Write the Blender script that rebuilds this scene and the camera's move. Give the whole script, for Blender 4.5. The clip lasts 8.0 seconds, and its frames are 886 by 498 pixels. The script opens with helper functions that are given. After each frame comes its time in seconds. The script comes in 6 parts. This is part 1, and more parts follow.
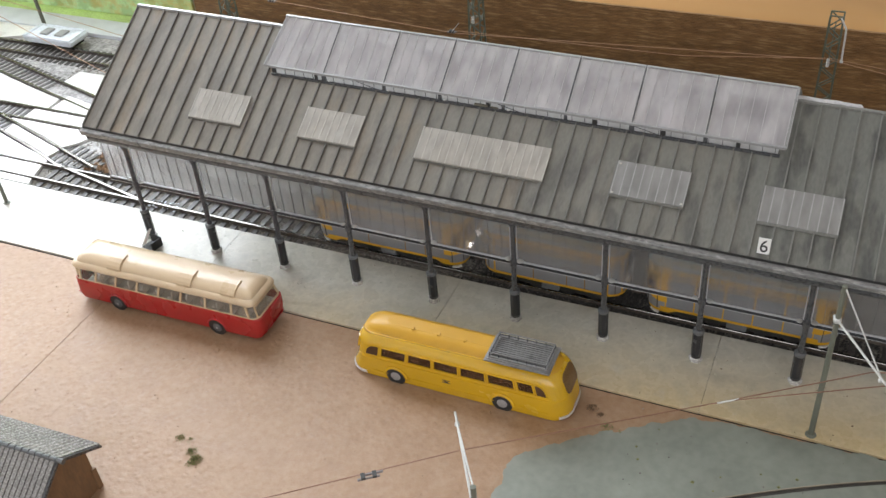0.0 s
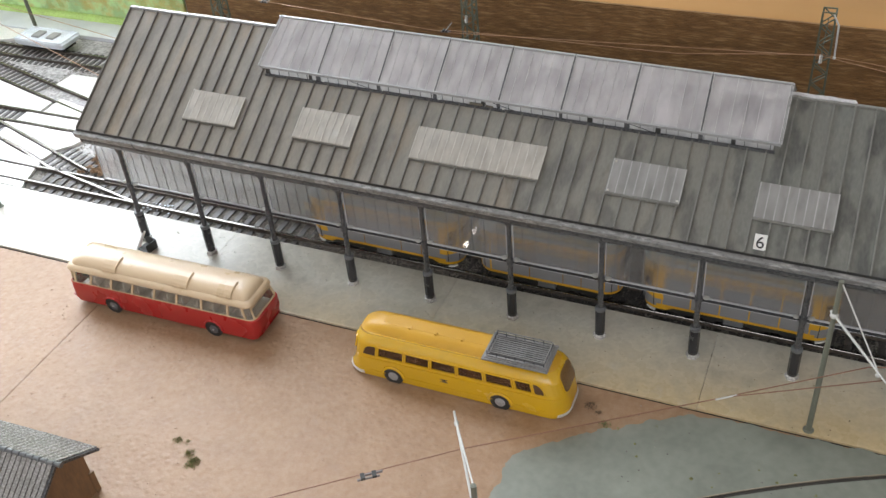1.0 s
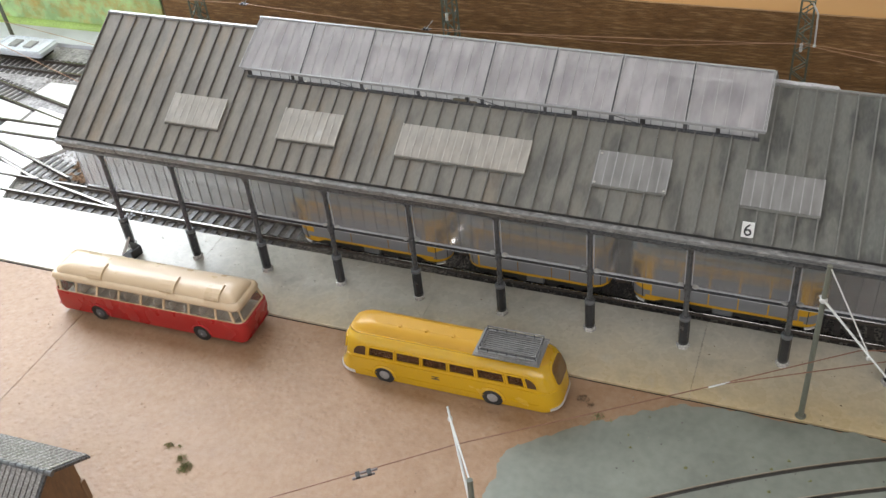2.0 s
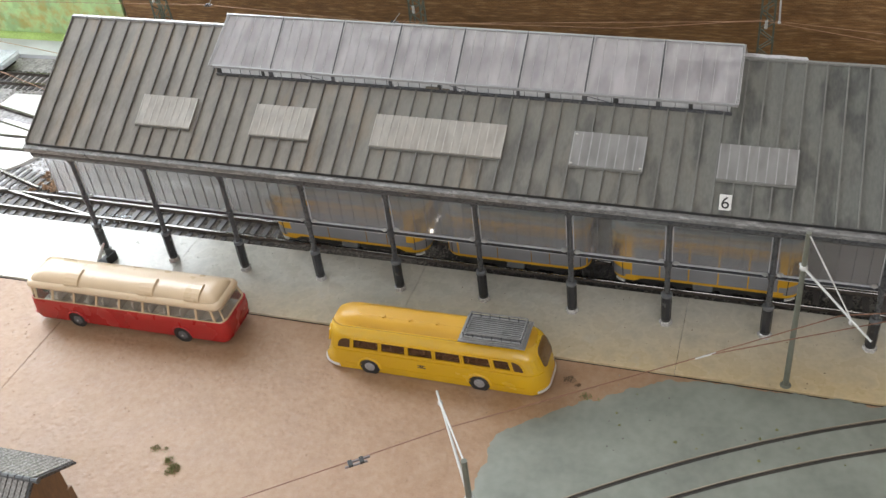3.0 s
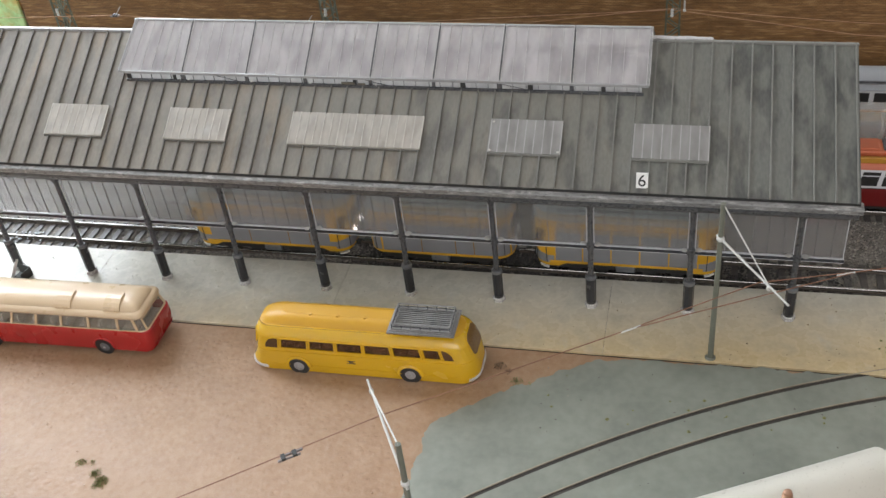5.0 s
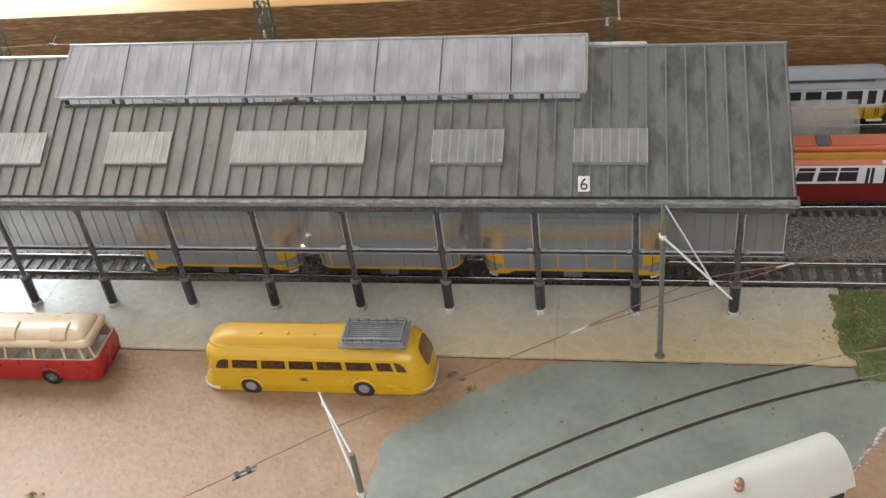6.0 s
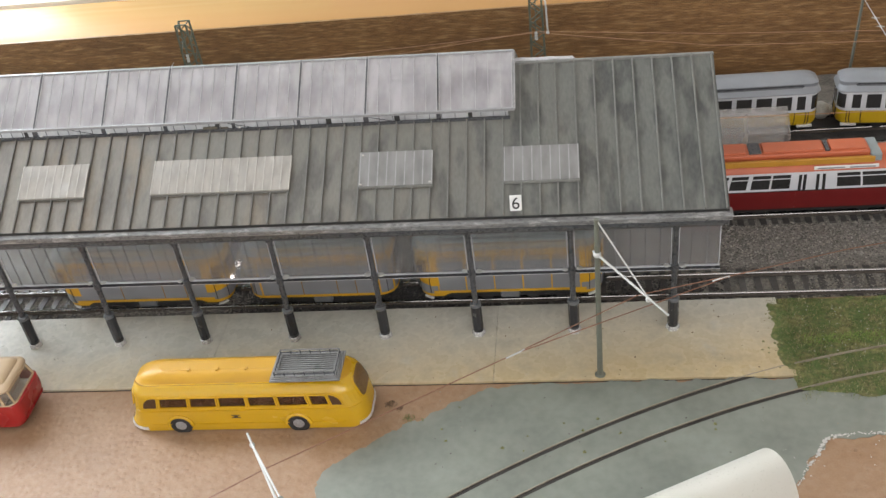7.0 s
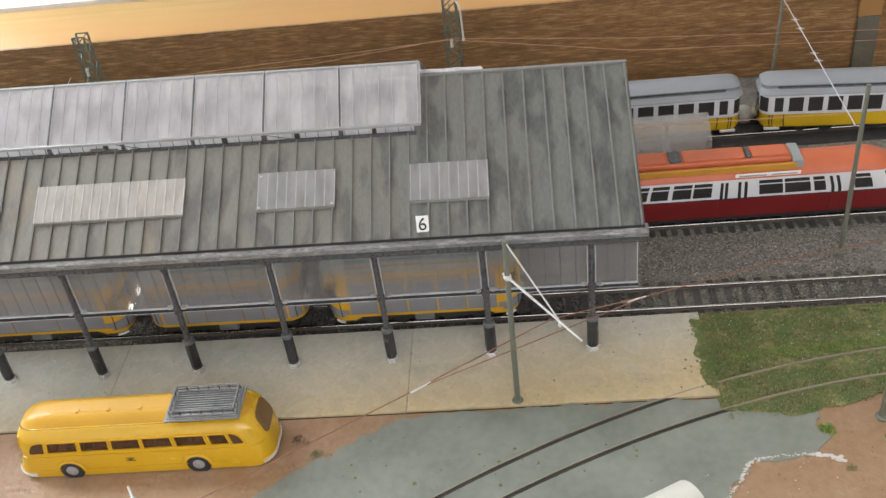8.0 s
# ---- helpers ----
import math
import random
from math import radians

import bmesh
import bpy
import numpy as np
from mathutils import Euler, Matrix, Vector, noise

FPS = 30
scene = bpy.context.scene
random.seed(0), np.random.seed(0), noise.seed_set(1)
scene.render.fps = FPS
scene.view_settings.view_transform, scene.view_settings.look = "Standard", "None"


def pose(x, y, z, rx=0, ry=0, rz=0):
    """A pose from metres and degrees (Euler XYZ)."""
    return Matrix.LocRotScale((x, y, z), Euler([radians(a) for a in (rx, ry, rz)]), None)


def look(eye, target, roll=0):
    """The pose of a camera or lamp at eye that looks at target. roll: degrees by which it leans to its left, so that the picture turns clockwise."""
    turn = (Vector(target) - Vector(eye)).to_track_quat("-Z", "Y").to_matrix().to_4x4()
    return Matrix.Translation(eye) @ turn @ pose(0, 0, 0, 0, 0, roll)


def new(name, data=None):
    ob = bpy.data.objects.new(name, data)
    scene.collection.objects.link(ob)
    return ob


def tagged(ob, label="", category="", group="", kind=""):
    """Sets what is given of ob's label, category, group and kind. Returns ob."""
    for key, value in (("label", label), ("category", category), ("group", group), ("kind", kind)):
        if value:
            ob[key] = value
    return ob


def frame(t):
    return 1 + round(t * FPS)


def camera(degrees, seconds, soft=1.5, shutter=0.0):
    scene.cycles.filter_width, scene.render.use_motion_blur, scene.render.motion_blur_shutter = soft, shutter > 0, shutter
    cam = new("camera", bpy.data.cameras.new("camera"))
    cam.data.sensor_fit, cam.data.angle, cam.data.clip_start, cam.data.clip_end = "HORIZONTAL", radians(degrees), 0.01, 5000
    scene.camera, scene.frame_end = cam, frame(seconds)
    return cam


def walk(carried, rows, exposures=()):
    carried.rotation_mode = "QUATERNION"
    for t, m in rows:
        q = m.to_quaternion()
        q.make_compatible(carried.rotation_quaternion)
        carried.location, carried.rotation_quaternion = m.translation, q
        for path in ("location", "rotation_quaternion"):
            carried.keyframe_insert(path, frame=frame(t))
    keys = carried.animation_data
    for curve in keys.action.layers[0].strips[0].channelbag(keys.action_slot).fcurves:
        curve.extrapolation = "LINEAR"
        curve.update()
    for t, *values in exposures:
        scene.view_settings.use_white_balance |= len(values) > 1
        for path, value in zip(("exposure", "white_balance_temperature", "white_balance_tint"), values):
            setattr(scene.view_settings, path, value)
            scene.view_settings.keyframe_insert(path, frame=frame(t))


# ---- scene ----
cam = camera(48.45, 8.0, soft=1.45)
PATH = [
    (0, (0.3103, -0.3962, 0.3876), (-0.2526, 0.7340, -0.5951), -5.28),
    (0.5, (0.3095, -0.3969, 0.3875), (-0.2477, 0.7355, -0.5959), -5.40),
    (1, (0.3084, -0.3971, 0.3873), (-0.2435, 0.7379, -0.5962), -5.49),
    (1.5, (0.3081, -0.3980, 0.3869), (-0.2350, 0.7413, -0.5965), -5.70),
    (3, (0.3027, -0.4046, 0.3773), (-0.1825, 0.7614, -0.6051), -7.68),
    (3.5, (0.3042, -0.4105, 0.3770), (-0.1528, 0.7650, -0.6076), -7.65),
    (4, (0.3053, -0.4113, 0.3732), (-0.1240, 0.7753, -0.6104), -7.59),
    (4.5, (0.3046, -0.4104, 0.3688), (-0.0989, 0.7879, -0.6116), -7.36),
    (6, (0.3089, -0.4167, 0.3619), (0.0070, 0.8342, -0.5889), -7.90),
    (6.5, (0.3125, -0.4132, 0.3588), (0.0494, 0.8521, -0.5845), -8.08),
    (7, (0.3154, -0.4018, 0.3573), (0.0950, 0.8725, -0.5849), -8.02),
    (7.5, (0.3238, -0.3873, 0.3541), (0.1429, 0.8919, -0.5898), -7.62),
    (8, (0.3341, -0.3727, 0.3489), (0.1930, 0.9054, -0.6032), -7.50),
]
walk(cam, [(t, look(eye, target, roll)) for t, eye, target, roll in PATH],
     exposures=[(0, -0.3), (3.5, -0.25), (6.5, -0.05), (8, 0.12)])

# ---- world and light ----
MM = 0.001
world = bpy.data.worlds.new("daylight")
scene.world = world
world.use_nodes = True
wn = world.node_tree.nodes
sky = wn.new("ShaderNodeTexSky")
sky.sky_type, sky.sun_disc = "NISHITA", False
sky.sun_elevation, sky.sun_rotation = radians(35), radians(-60)
world.node_tree.links.new(sky.outputs[0], wn["Background"].inputs[0])
wn["Background"].inputs[1].default_value = 0.1


def area_light(name, m, sx, sy, watts, colour):
    lamp = bpy.data.lights.new(name, "AREA")
    lamp.shape, lamp.size, lamp.size_y, lamp.energy, lamp.color = "RECTANGLE", sx, sy, watts, colour
    ob = new(name, lamp)
    ob.matrix_world = m
    return ob


# daylight in the back window's opening; the front lamp is an added, unseen fill
area_light("window_light_back", look((-0.95, 0.395, 0.63), (-0.95, -1.0, 0.33)), 1.50, 1.08, 66.0, (0.86, 0.92, 1.0))
area_light("window_light_front", look((0.9, -1.97, 1.05), (0.9, 1.0, 0.2)), 2.2, 1.3, 27.0, (1.0, 0.945, 0.925))


# ---- materials ----
def nodes_of(name):
    m = bpy.data.materials.new(name)
    m.use_nodes = True
    t = m.node_tree
    return m, t, t.nodes["Principled BSDF"]


def add(t, kind, **values):
    n = t.nodes.new(kind)
    for k, v in values.items():
        if k in n.inputs:
            n.inputs[k].default_value = v
    return n


def ramp(t, source, stops):
    r = t.nodes.new("ShaderNodeValToRGB")
    e = r.color_ramp.elements
    while len(e) < len(stops):
        e.new(0.5)
    for el, (p, c) in zip(e, stops):
        el.position, el.color = p, (*c, 1) if len(c) == 3 else c
    t.links.new(source, r.inputs[0])
    return r.outputs[0]


def mixc(t, fac, a, b, blend="MIX"):
    n = t.nodes.new("ShaderNodeMix")
    n.data_type, n.blend_type = "RGBA", blend
    for socket, v in ((n.inputs[0], fac), (n.inputs[6], a), (n.inputs[7], b)):
        if hasattr(v, "links"):
            t.links.new(v, socket)
        else:
            socket.default_value = (*v, 1) if isinstance(v, tuple) else v
    return n.outputs[2]


def surface(name, colour, rough=0.5, metal=0.0, vary=0.12, coarse=60, fine=900, bump=0.1, grime=None, grime_at=0.62,
            per_object=0.0, spec=0.5, coat=0.0, stretch=(1, 1, 1), depth=0.0004):
    """A painted or bare surface with variation at two scales and fine relief."""
    m, t, b = nodes_of(name)
    tc = t.nodes.new("ShaderNodeTexCoord")
    mp = t.nodes.new("ShaderNodeMapping")
    mp.inputs["Scale"].default_value = stretch
    t.links.new(tc.outputs["Object"], mp.inputs[0])
    big, small = add(t, "ShaderNodeTexNoise", Scale=coarse, Detail=4.0), add(t, "ShaderNodeTexNoise", Scale=fine, Detail=3.0)
    for n in (big, small):
        t.links.new(mp.outputs[0], n.inputs["Vector"])
    dark, light = tuple(c * (1 - vary) for c in colour), tuple(min(1, c * (1 + vary)) for c in colour)
    col = ramp(t, big.outputs["Fac"], [(0.3, dark), (0.7, light)])
    col = mixc(t, 0.5 * min(1.0, vary * 3), col, ramp(t, small.outputs["Fac"], [(0.35, dark), (0.65, light)]))
    if grime:
        dirt = add(t, "ShaderNodeTexNoise", Scale=coarse * 2.3, Detail=6.0, Roughness=0.7)
        t.links.new(mp.outputs[0], dirt.inputs["Vector"])
        g0 = ramp(t, dirt.outputs["Fac"], [(grime_at - 0.08, (0, 0, 0)), (grime_at + 0.1, (0.8, 0.8, 0.8))])
        col = mixc(t, g0, col, grime)
    if per_object:
        info = t.nodes.new("ShaderNodeObjectInfo")
        v = ramp(t, info.outputs["Random"], [(0, (1 - per_object,) * 3), (1, (1, 1, 1))])
        col = mixc(t, 1.0, col, v, "MULTIPLY")
    t.links.new(col, b.inputs["Base Color"])
    r = ramp(t, small.outputs["Fac"], [(0.3, (max(0.03, rough - 0.1),) * 3), (0.7, (min(1, rough + 0.1),) * 3)])
    t.links.new(r, b.inputs["Roughness"])
    b.inputs["Metallic"].default_value = metal
    b.inputs["Specular IOR Level"].default_value = spec
    b.inputs["Coat Weight"].default_value = coat
    if bump:
        bp = add(t, "ShaderNodeBump", Strength=bump, Distance=depth)
        t.links.new(small.outputs["Fac"], bp.inputs["Height"])
        t.links.new(bp.outputs[0], b.inputs["Normal"])
    return m


def hazy(name, colour, clear, rough=0.35, streak=140, through_light=0.45, ripple=0.5, swing=0.08, frost=0.0):
    """Cloudy clear plastic: part of the light goes straight through."""
    m, t, b = nodes_of(name)
    tc = t.nodes.new("ShaderNodeTexCoord")
    mp = t.nodes.new("ShaderNodeMapping")
    mp.inputs["Scale"].default_value = (1, 0.35, 0.35)
    n = add(t, "ShaderNodeTexNoise", Scale=streak, Detail=5.0)
    t.links.new(tc.outputs["Object"], mp.inputs[0])
    t.links.new(mp.outputs[0], n.inputs["Vector"])
    t.links.new(ramp(t, n.outputs["Fac"], [(0.3, tuple(c * 0.82 for c in colour)), (0.7, colour)]), b.inputs["Base Color"])
    b.inputs["Roughness"].default_value = rough
    wave = add(t, "ShaderNodeTexNoise", Scale=70.0, Detail=2.0)
    t.links.new(tc.outputs["Object"], wave.inputs["Vector"])
    bp = add(t, "ShaderNodeBump", Strength=ripple, Distance=0.004)
    t.links.new(wave.outputs["Fac"], bp.inputs["Height"])
    t.links.new(bp.outputs[0], b.inputs["Normal"])
    tl = t.nodes.new("ShaderNodeBsdfTranslucent")
    tl.inputs["Color"].default_value = (*(min(0.9, c * 1.7) for c in colour), 1)
    half = t.nodes.new("ShaderNodeMixShader")
    half.inputs[0].default_value = through_light
    t.links.new(b.outputs[0], half.inputs[1])
    t.links.new(tl.outputs[0], half.inputs[2])
    tr = t.nodes.new("ShaderNodeBsdfTransparent")
    mx = t.nodes.new("ShaderNodeMixShader")
    t.links.new(ramp(t, n.outputs["Fac"], [(0.3, (clear + swing,) * 3), (0.7, (clear - swing,) * 3)]), mx.inputs[0])
    t.links.new(half.outputs[0], mx.inputs[1])
    if frost:
        rf = t.nodes.new("ShaderNodeBsdfRefraction")
        rf.inputs["Roughness"].default_value, rf.inputs["IOR"].default_value = 0.24, 1.16
        fm = t.nodes.new("ShaderNodeMixShader")
        fm.inputs[0].default_value = frost
        t.links.new(tr.outputs[0], fm.inputs[1])
        t.links.new(rf.outputs[0], fm.inputs[2])
        t.links.new(fm.outputs[0], mx.inputs[2])
    else:
        t.links.new(tr.outputs[0], mx.inputs[2])
    t.links.new(mx.outputs[0], t.nodes["Material Output"].inputs["Surface"])
    return m


def sand_material():
    m, t, b = nodes_of("sand_plaster")
    tc = t.nodes.new("ShaderNodeTexCoord")
    big = add(t, "ShaderNodeTexNoise", Scale=16.0, Detail=5.0)
    patch = add(t, "ShaderNodeTexNoise", Scale=55.0, Detail=4.0, Roughness=0.6)
    mid = add(t, "ShaderNodeTexNoise", Scale=260.0, Detail=2.0, Roughness=0.45)
    lump = add(t, "ShaderNodeTexVoronoi", Scale=260.0)
    fine = add(t, "ShaderNodeTexNoise", Scale=1300.0, Detail=3.0)
    for n in (big, patch, mid, lump, fine):
        t.links.new(tc.outputs["Object"], n.inputs["Vector"])
    col = ramp(t, big.outputs["Fac"], [(0.3, (0.302, 0.175, 0.097)), (0.55, (0.335, 0.205, 0.126)), (0.75, (0.368, 0.237, 0.158))])
    col = mixc(t, 0.5, col, ramp(t, patch.outputs["Fac"], [(0.32, (0.270, 0.155, 0.076)), (0.5, (0.327, 0.204, 0.117)), (0.68, (0.391, 0.269, 0.176))]))
    col = mixc(t, 0.22, col, ramp(t, mid.outputs["Fac"], [(0.32, (0.233, 0.129, 0.063)), (0.5, (0.327, 0.207, 0.120)), (0.7, (0.419, 0.299, 0.205))]))
    col = mixc(t, 0.10, col, ramp(t, fine.outputs["Fac"], [(0.35, (0.223, 0.129, 0.067)), (0.65, (0.412, 0.290, 0.194))]))
    fleck = add(t, "ShaderNodeTexNoise", Scale=120.0, Detail=2.0)
    t.links.new(tc.outputs["Object"], fleck.inputs["Vector"])
    col = mixc(t, ramp(t, fleck.outputs["Fac"], [(0.73, (0, 0, 0)), (0.80, (0.4, 0.4, 0.4))]), col, (0.195, 0.110, 0.062))
    t.links.new(col, b.inputs["Base Color"])
    t.links.new(ramp(t, patch.outputs["Fac"], [(0.3, (0.42,) * 3), (0.7, (0.60,) * 3)]), b.inputs["Roughness"])
    b.inputs["Specular IOR Level"].default_value = 0.38
    h = mixc(t, 0.10, mid.outputs["Fac"], fine.outputs["Fac"])
    h = mixc(t, 0.42, h, patch.outputs["Fac"])
    h = mixc(t, 0.24, h, ramp(t, lump.outputs["Distance"], [(0.0, (1, 1, 1)), (0.5, (0, 0, 0))]))
    bp = add(t, "ShaderNodeBump", Strength=0.48, Distance=0.0022)
    t.links.new(h, bp.inputs["Height"])
    t.links.new(bp.outputs[0], b.inputs["Normal"])
    return m


def brick_material():
    m, t, b = nodes_of("embossed_brick_sheet")
    tc = t.nodes.new("ShaderNodeTexCoord")
    mp = t.nodes.new("ShaderNodeMapping")
    mp.inputs["Rotation"].default_value = (radians(90), 0, 0)
    br = add(t, "ShaderNodeTexBrick", Scale=100.0, **{"Mortar Size": 0.012, "Brick Width": 0.30, "Row Height": 0.125, "Bias": -0.1})
    br.inputs["Color1"].default_value = (0.33, 0.160, 0.052, 1)
    br.inputs["Color2"].default_value = (0.205, 0.098, 0.033, 1)
    br.inputs["Mortar"].default_value = (0.40, 0.25, 0.12, 1)
    n = add(t, "ShaderNodeTexNoise", Scale=70.0, Detail=5.0)
    f = add(t, "ShaderNodeTexNoise", Scale=500.0, Detail=3.0)
    mp2 = t.nodes.new("ShaderNodeMapping")
    mp2.inputs["Scale"].default_value = (0.16, 1, 1.3)
    t.links.new(tc.outputs["Object"], mp.inputs[0])
    t.links.new(tc.outputs["Object"], mp2.inputs[0])
    t.links.new(mp.outputs[0], br.inputs["Vector"])
    t.links.new(mp2.outputs[0], n.inputs["Vector"])
    t.links.new(mp2.outputs[0], f.inputs["Vector"])
    col = mixc(t, 0.75, br.outputs["Color"], ramp(t, n.outputs["Fac"], [(0.3, (0.45, 0.42, 0.40)), (0.7, (1.0, 1.0, 1.0))]), "MULTIPLY")
    col = mixc(t, 0.38, col, ramp(t, f.outputs["Fac"], [(0.38, (0.105, 0.050, 0.017)), (0.55, (0.25, 0.135, 0.048)), (0.70, (0.62, 0.40, 0.19))]))
    t.links.new(col, b.inputs["Base Color"])
    b.inputs["Roughness"].default_value = 0.5
    bp = add(t, "ShaderNodeBump", Strength=0.5, Distance=0.0004)
    t.links.new(br.outputs["Fac"], bp.inputs["Height"])
    t.links.new(bp.outputs[0], b.inputs["Normal"])
    return m


def platform_material():
    """Greenish grey card, stained warm ochre along the front edge and towards the right end."""
    m, t, b = nodes_of("platform_card")
    tc = t.nodes.new("ShaderNodeTexCoord")
    sp = t.nodes.new("ShaderNodeSeparateXYZ")
    t.links.new(tc.outputs["Object"], sp.inputs[0])
    big = add(t, "ShaderNodeTexNoise", Scale=25.0, Detail=5.0)
    fine = add(t, "ShaderNodeTexNoise", Scale=420.0, Detail=4.0)
    spots = add(t, "ShaderNodeTexNoise", Scale=75.0, Detail=5.0)
    for n in (big, fine, spots):
        t.links.new(tc.outputs["Object"], n.inputs["Vector"])
    def mathn(op, a, bb):
        n = t.nodes.new("ShaderNodeMath")
        n.operation = op
        n.inputs[2].default_value = -0.3
        for s, v in ((n.inputs[0], a), (n.inputs[1], bb)):
            if hasattr(v, "links"):
                t.links.new(v, s)
            else:
                s.default_value = v
        return n.outputs[0]
    base = ramp(t, big.outputs["Fac"], [(0.3, (0.50, 0.495, 0.44)), (0.7, (0.62, 0.605, 0.54))])
    ochre = mathn("ADD", mathn("MULTIPLY", sp.outputs["Y"], -30.0), mathn("MULTIPLY_ADD", sp.outputs["X"], 3.0))
    ochre = mathn("MULTIPLY", mathn("ADD", ochre, mathn("MULTIPLY", big.outputs["Fac"], 0.9)), 0.43)
    f = ramp(t, ochre, [(0.16, (0, 0, 0)), (0.90, (0.85, 0.85, 0.85))])
    col = mixc(t, f, base, (0.65, 0.485, 0.245))
    col = mixc(t, ramp(t, spots.outputs["Fac"], [(0.50, (0, 0, 0)), (0.80, (0.4, 0.4, 0.4))]), col, (0.18, 0.18, 0.16))
    scuff = add(t, "ShaderNodeTexNoise", Scale=48.0, Detail=6.0, Roughness=0.6)
    t.links.new(tc.outputs["Object"], scuff.inputs["Vector"])
    col = mixc(t, ramp(t, scuff.outputs["Fac"], [(0.58, (0, 0, 0)), (0.72, (0.35, 0.35, 0.35))]), col, (0.60, 0.61, 0.59))
    col = mixc(t, 0.18, col, ramp(t, fine.outputs["Fac"], [(0.35, (0.20, 0.19, 0.15)), (0.65, (0.45, 0.42, 0.33))]))
    t.links.new(col, b.inputs["Base Color"])
    b.inputs["Specular IOR Level"].default_value = 0.36
    t.links.new(ramp(t, spots.outputs["Fac"], [(0.3, (0.20,) * 3), (0.7, (0.38,) * 3)]), b.inputs["Roughness"])
    bp = add(t, "ShaderNodeBump", Strength=0.12, Distance=0.0005)
    t.links.new(fine.outputs["Fac"], bp.inputs["Height"])
    t.links.new(bp.outputs[0], b.inputs["Normal"])
    return m


def roof_material(name, left, right, smudges):
    """Weathered zinc paint: browner at one end of the roof, slate grey with dark smudges at the other."""
    m, t, b = nodes_of(name)
    tc = t.nodes.new("ShaderNodeTexCoord")
    sp = t.nodes.new("ShaderNodeSeparateXYZ")
    mp = t.nodes.new("ShaderNodeMapping")
    mp.inputs["Scale"].default_value = (1.3, 0.5, 0.5)
    t.links.new(tc.outputs["Object"], sp.inputs[0])
    t.links.new(tc.outputs["Object"], mp.inputs[0])
    big = add(t, "ShaderNodeTexNoise", Scale=30.0, Detail=4.0)
    blot = add(t, "ShaderNodeTexNoise", Scale=75.0, Detail=2.5, Roughness=0.5)
    fine = add(t, "ShaderNodeTexNoise", Scale=650.0, Detail=3.0)
    rust = add(t, "ShaderNodeTexNoise", Scale=42.0, Detail=3.0)
    for n in (big, blot, fine, rust):
        t.links.new(mp.outputs[0], n.inputs["Vector"])
    along = t.nodes.new("ShaderNodeMath")
    along.operation, along.inputs[1].default_value, along.inputs[2].default_value = "MULTIPLY_ADD", 1.9, -0.05
    t.links.new(sp.outputs["X"], along.inputs[0])
    wob = t.nodes.new("ShaderNodeMath")
    wob.operation = "MULTIPLY_ADD"
    wob.inputs[1].default_value = 0.5
    t.links.new(big.outputs["Fac"], wob.inputs[0])
    t.links.new(along.outputs[0], wob.inputs[2])
    f = ramp(t, wob.outputs[0], [(0.25, (0, 0, 0)), (0.85, (1, 1, 1))])
    col = mixc(t, f, left, right)
    if smudges:
        k = mixc(t, f, ramp(t, blot.outputs["Fac"], [(0.42, (1.1, 1.1, 1.1)), (0.62, (0.76, 0.75, 0.74))]), ramp(t, blot.outputs["Fac"], [(0.47, (1.12, 1.12, 1.1)), (0.60, (0.52, 0.53, 0.545))]))
        col = mixc(t, 1.0, col, k, "MULTIPLY")
        col = mixc(t, mixc(t, f, ramp(t, rust.outputs["Fac"], [(0.55, (0, 0, 0)), (0.72, (0.42, 0.42, 0.42))]), (0.0, 0.0, 0.0)), col, (0.25, 0.165, 0.08))
    col = mixc(t, 0.14, col, ramp(t, fine.outputs["Fac"], [(0.35, (0.09, 0.088, 0.08)), (0.65, (0.27, 0.26, 0.235))]))
    t.links.new(col, b.inputs["Base Color"])
    t.links.new(ramp(t, blot.outputs["Fac"], [(0.3, (0.34,) * 3), (0.7, (0.5,) * 3)]), b.inputs["Roughness"])
    bp = add(t, "ShaderNodeBump", Strength=0.15, Distance=0.0004)
    t.links.new(fine.outputs["Fac"], bp.inputs["Height"])
    t.links.new(bp.outputs[0], b.inputs["Normal"])
    return m


def pieces(name, stops, rough=0.8):
    """Loose small pieces, each in a shade of its own."""
    m, t, b = nodes_of(name)
    geo = t.nodes.new("ShaderNodeNewGeometry")
    tc = t.nodes.new("ShaderNodeTexCoord")
    n = add(t, "ShaderNodeTexNoise", Scale=900.0, Detail=3.0)
    t.links.new(tc.outputs["Object"], n.inputs["Vector"])
    col = mixc(t, 0.6, ramp(t, geo.outputs["Random Per Island"], stops), ramp(t, n.outputs["Fac"], [(0.3, (0.55, 0.55, 0.55)), (0.7, (1.0, 1.0, 1.0))]), "MULTIPLY")
    t.links.new(col, b.inputs["Base Color"])
    b.inputs["Roughness"].default_value = rough
    return m


M_SAND, M_BRICK, M_PLATFORM = sand_material(), brick_material(), platform_material()
M_ASPHALT = surface("blue_grey_paint", (0.214, 0.225, 0.190), 0.38, vary=0.20, coarse=30, fine=220, bump=0.3)
M_BALLAST = surface("grey_ballast", (0.205, 0.19, 0.168), 0.85, vary=0.5, coarse=150, fine=700, bump=0.9, depth=0.002)
M_STONE = pieces("ballast_stone", [(0.0, (0.09, 0.082, 0.072)), (0.35, (0.20, 0.185, 0.165)), (0.7, (0.31, 0.285, 0.25)), (0.9, (0.35, 0.31, 0.26)), (1.0, (0.42, 0.40, 0.37))])
M_SLEEPER = surface("sleeper_plastic", (0.085, 0.078, 0.072), 0.5, vary=0.3, per_object=0.4)
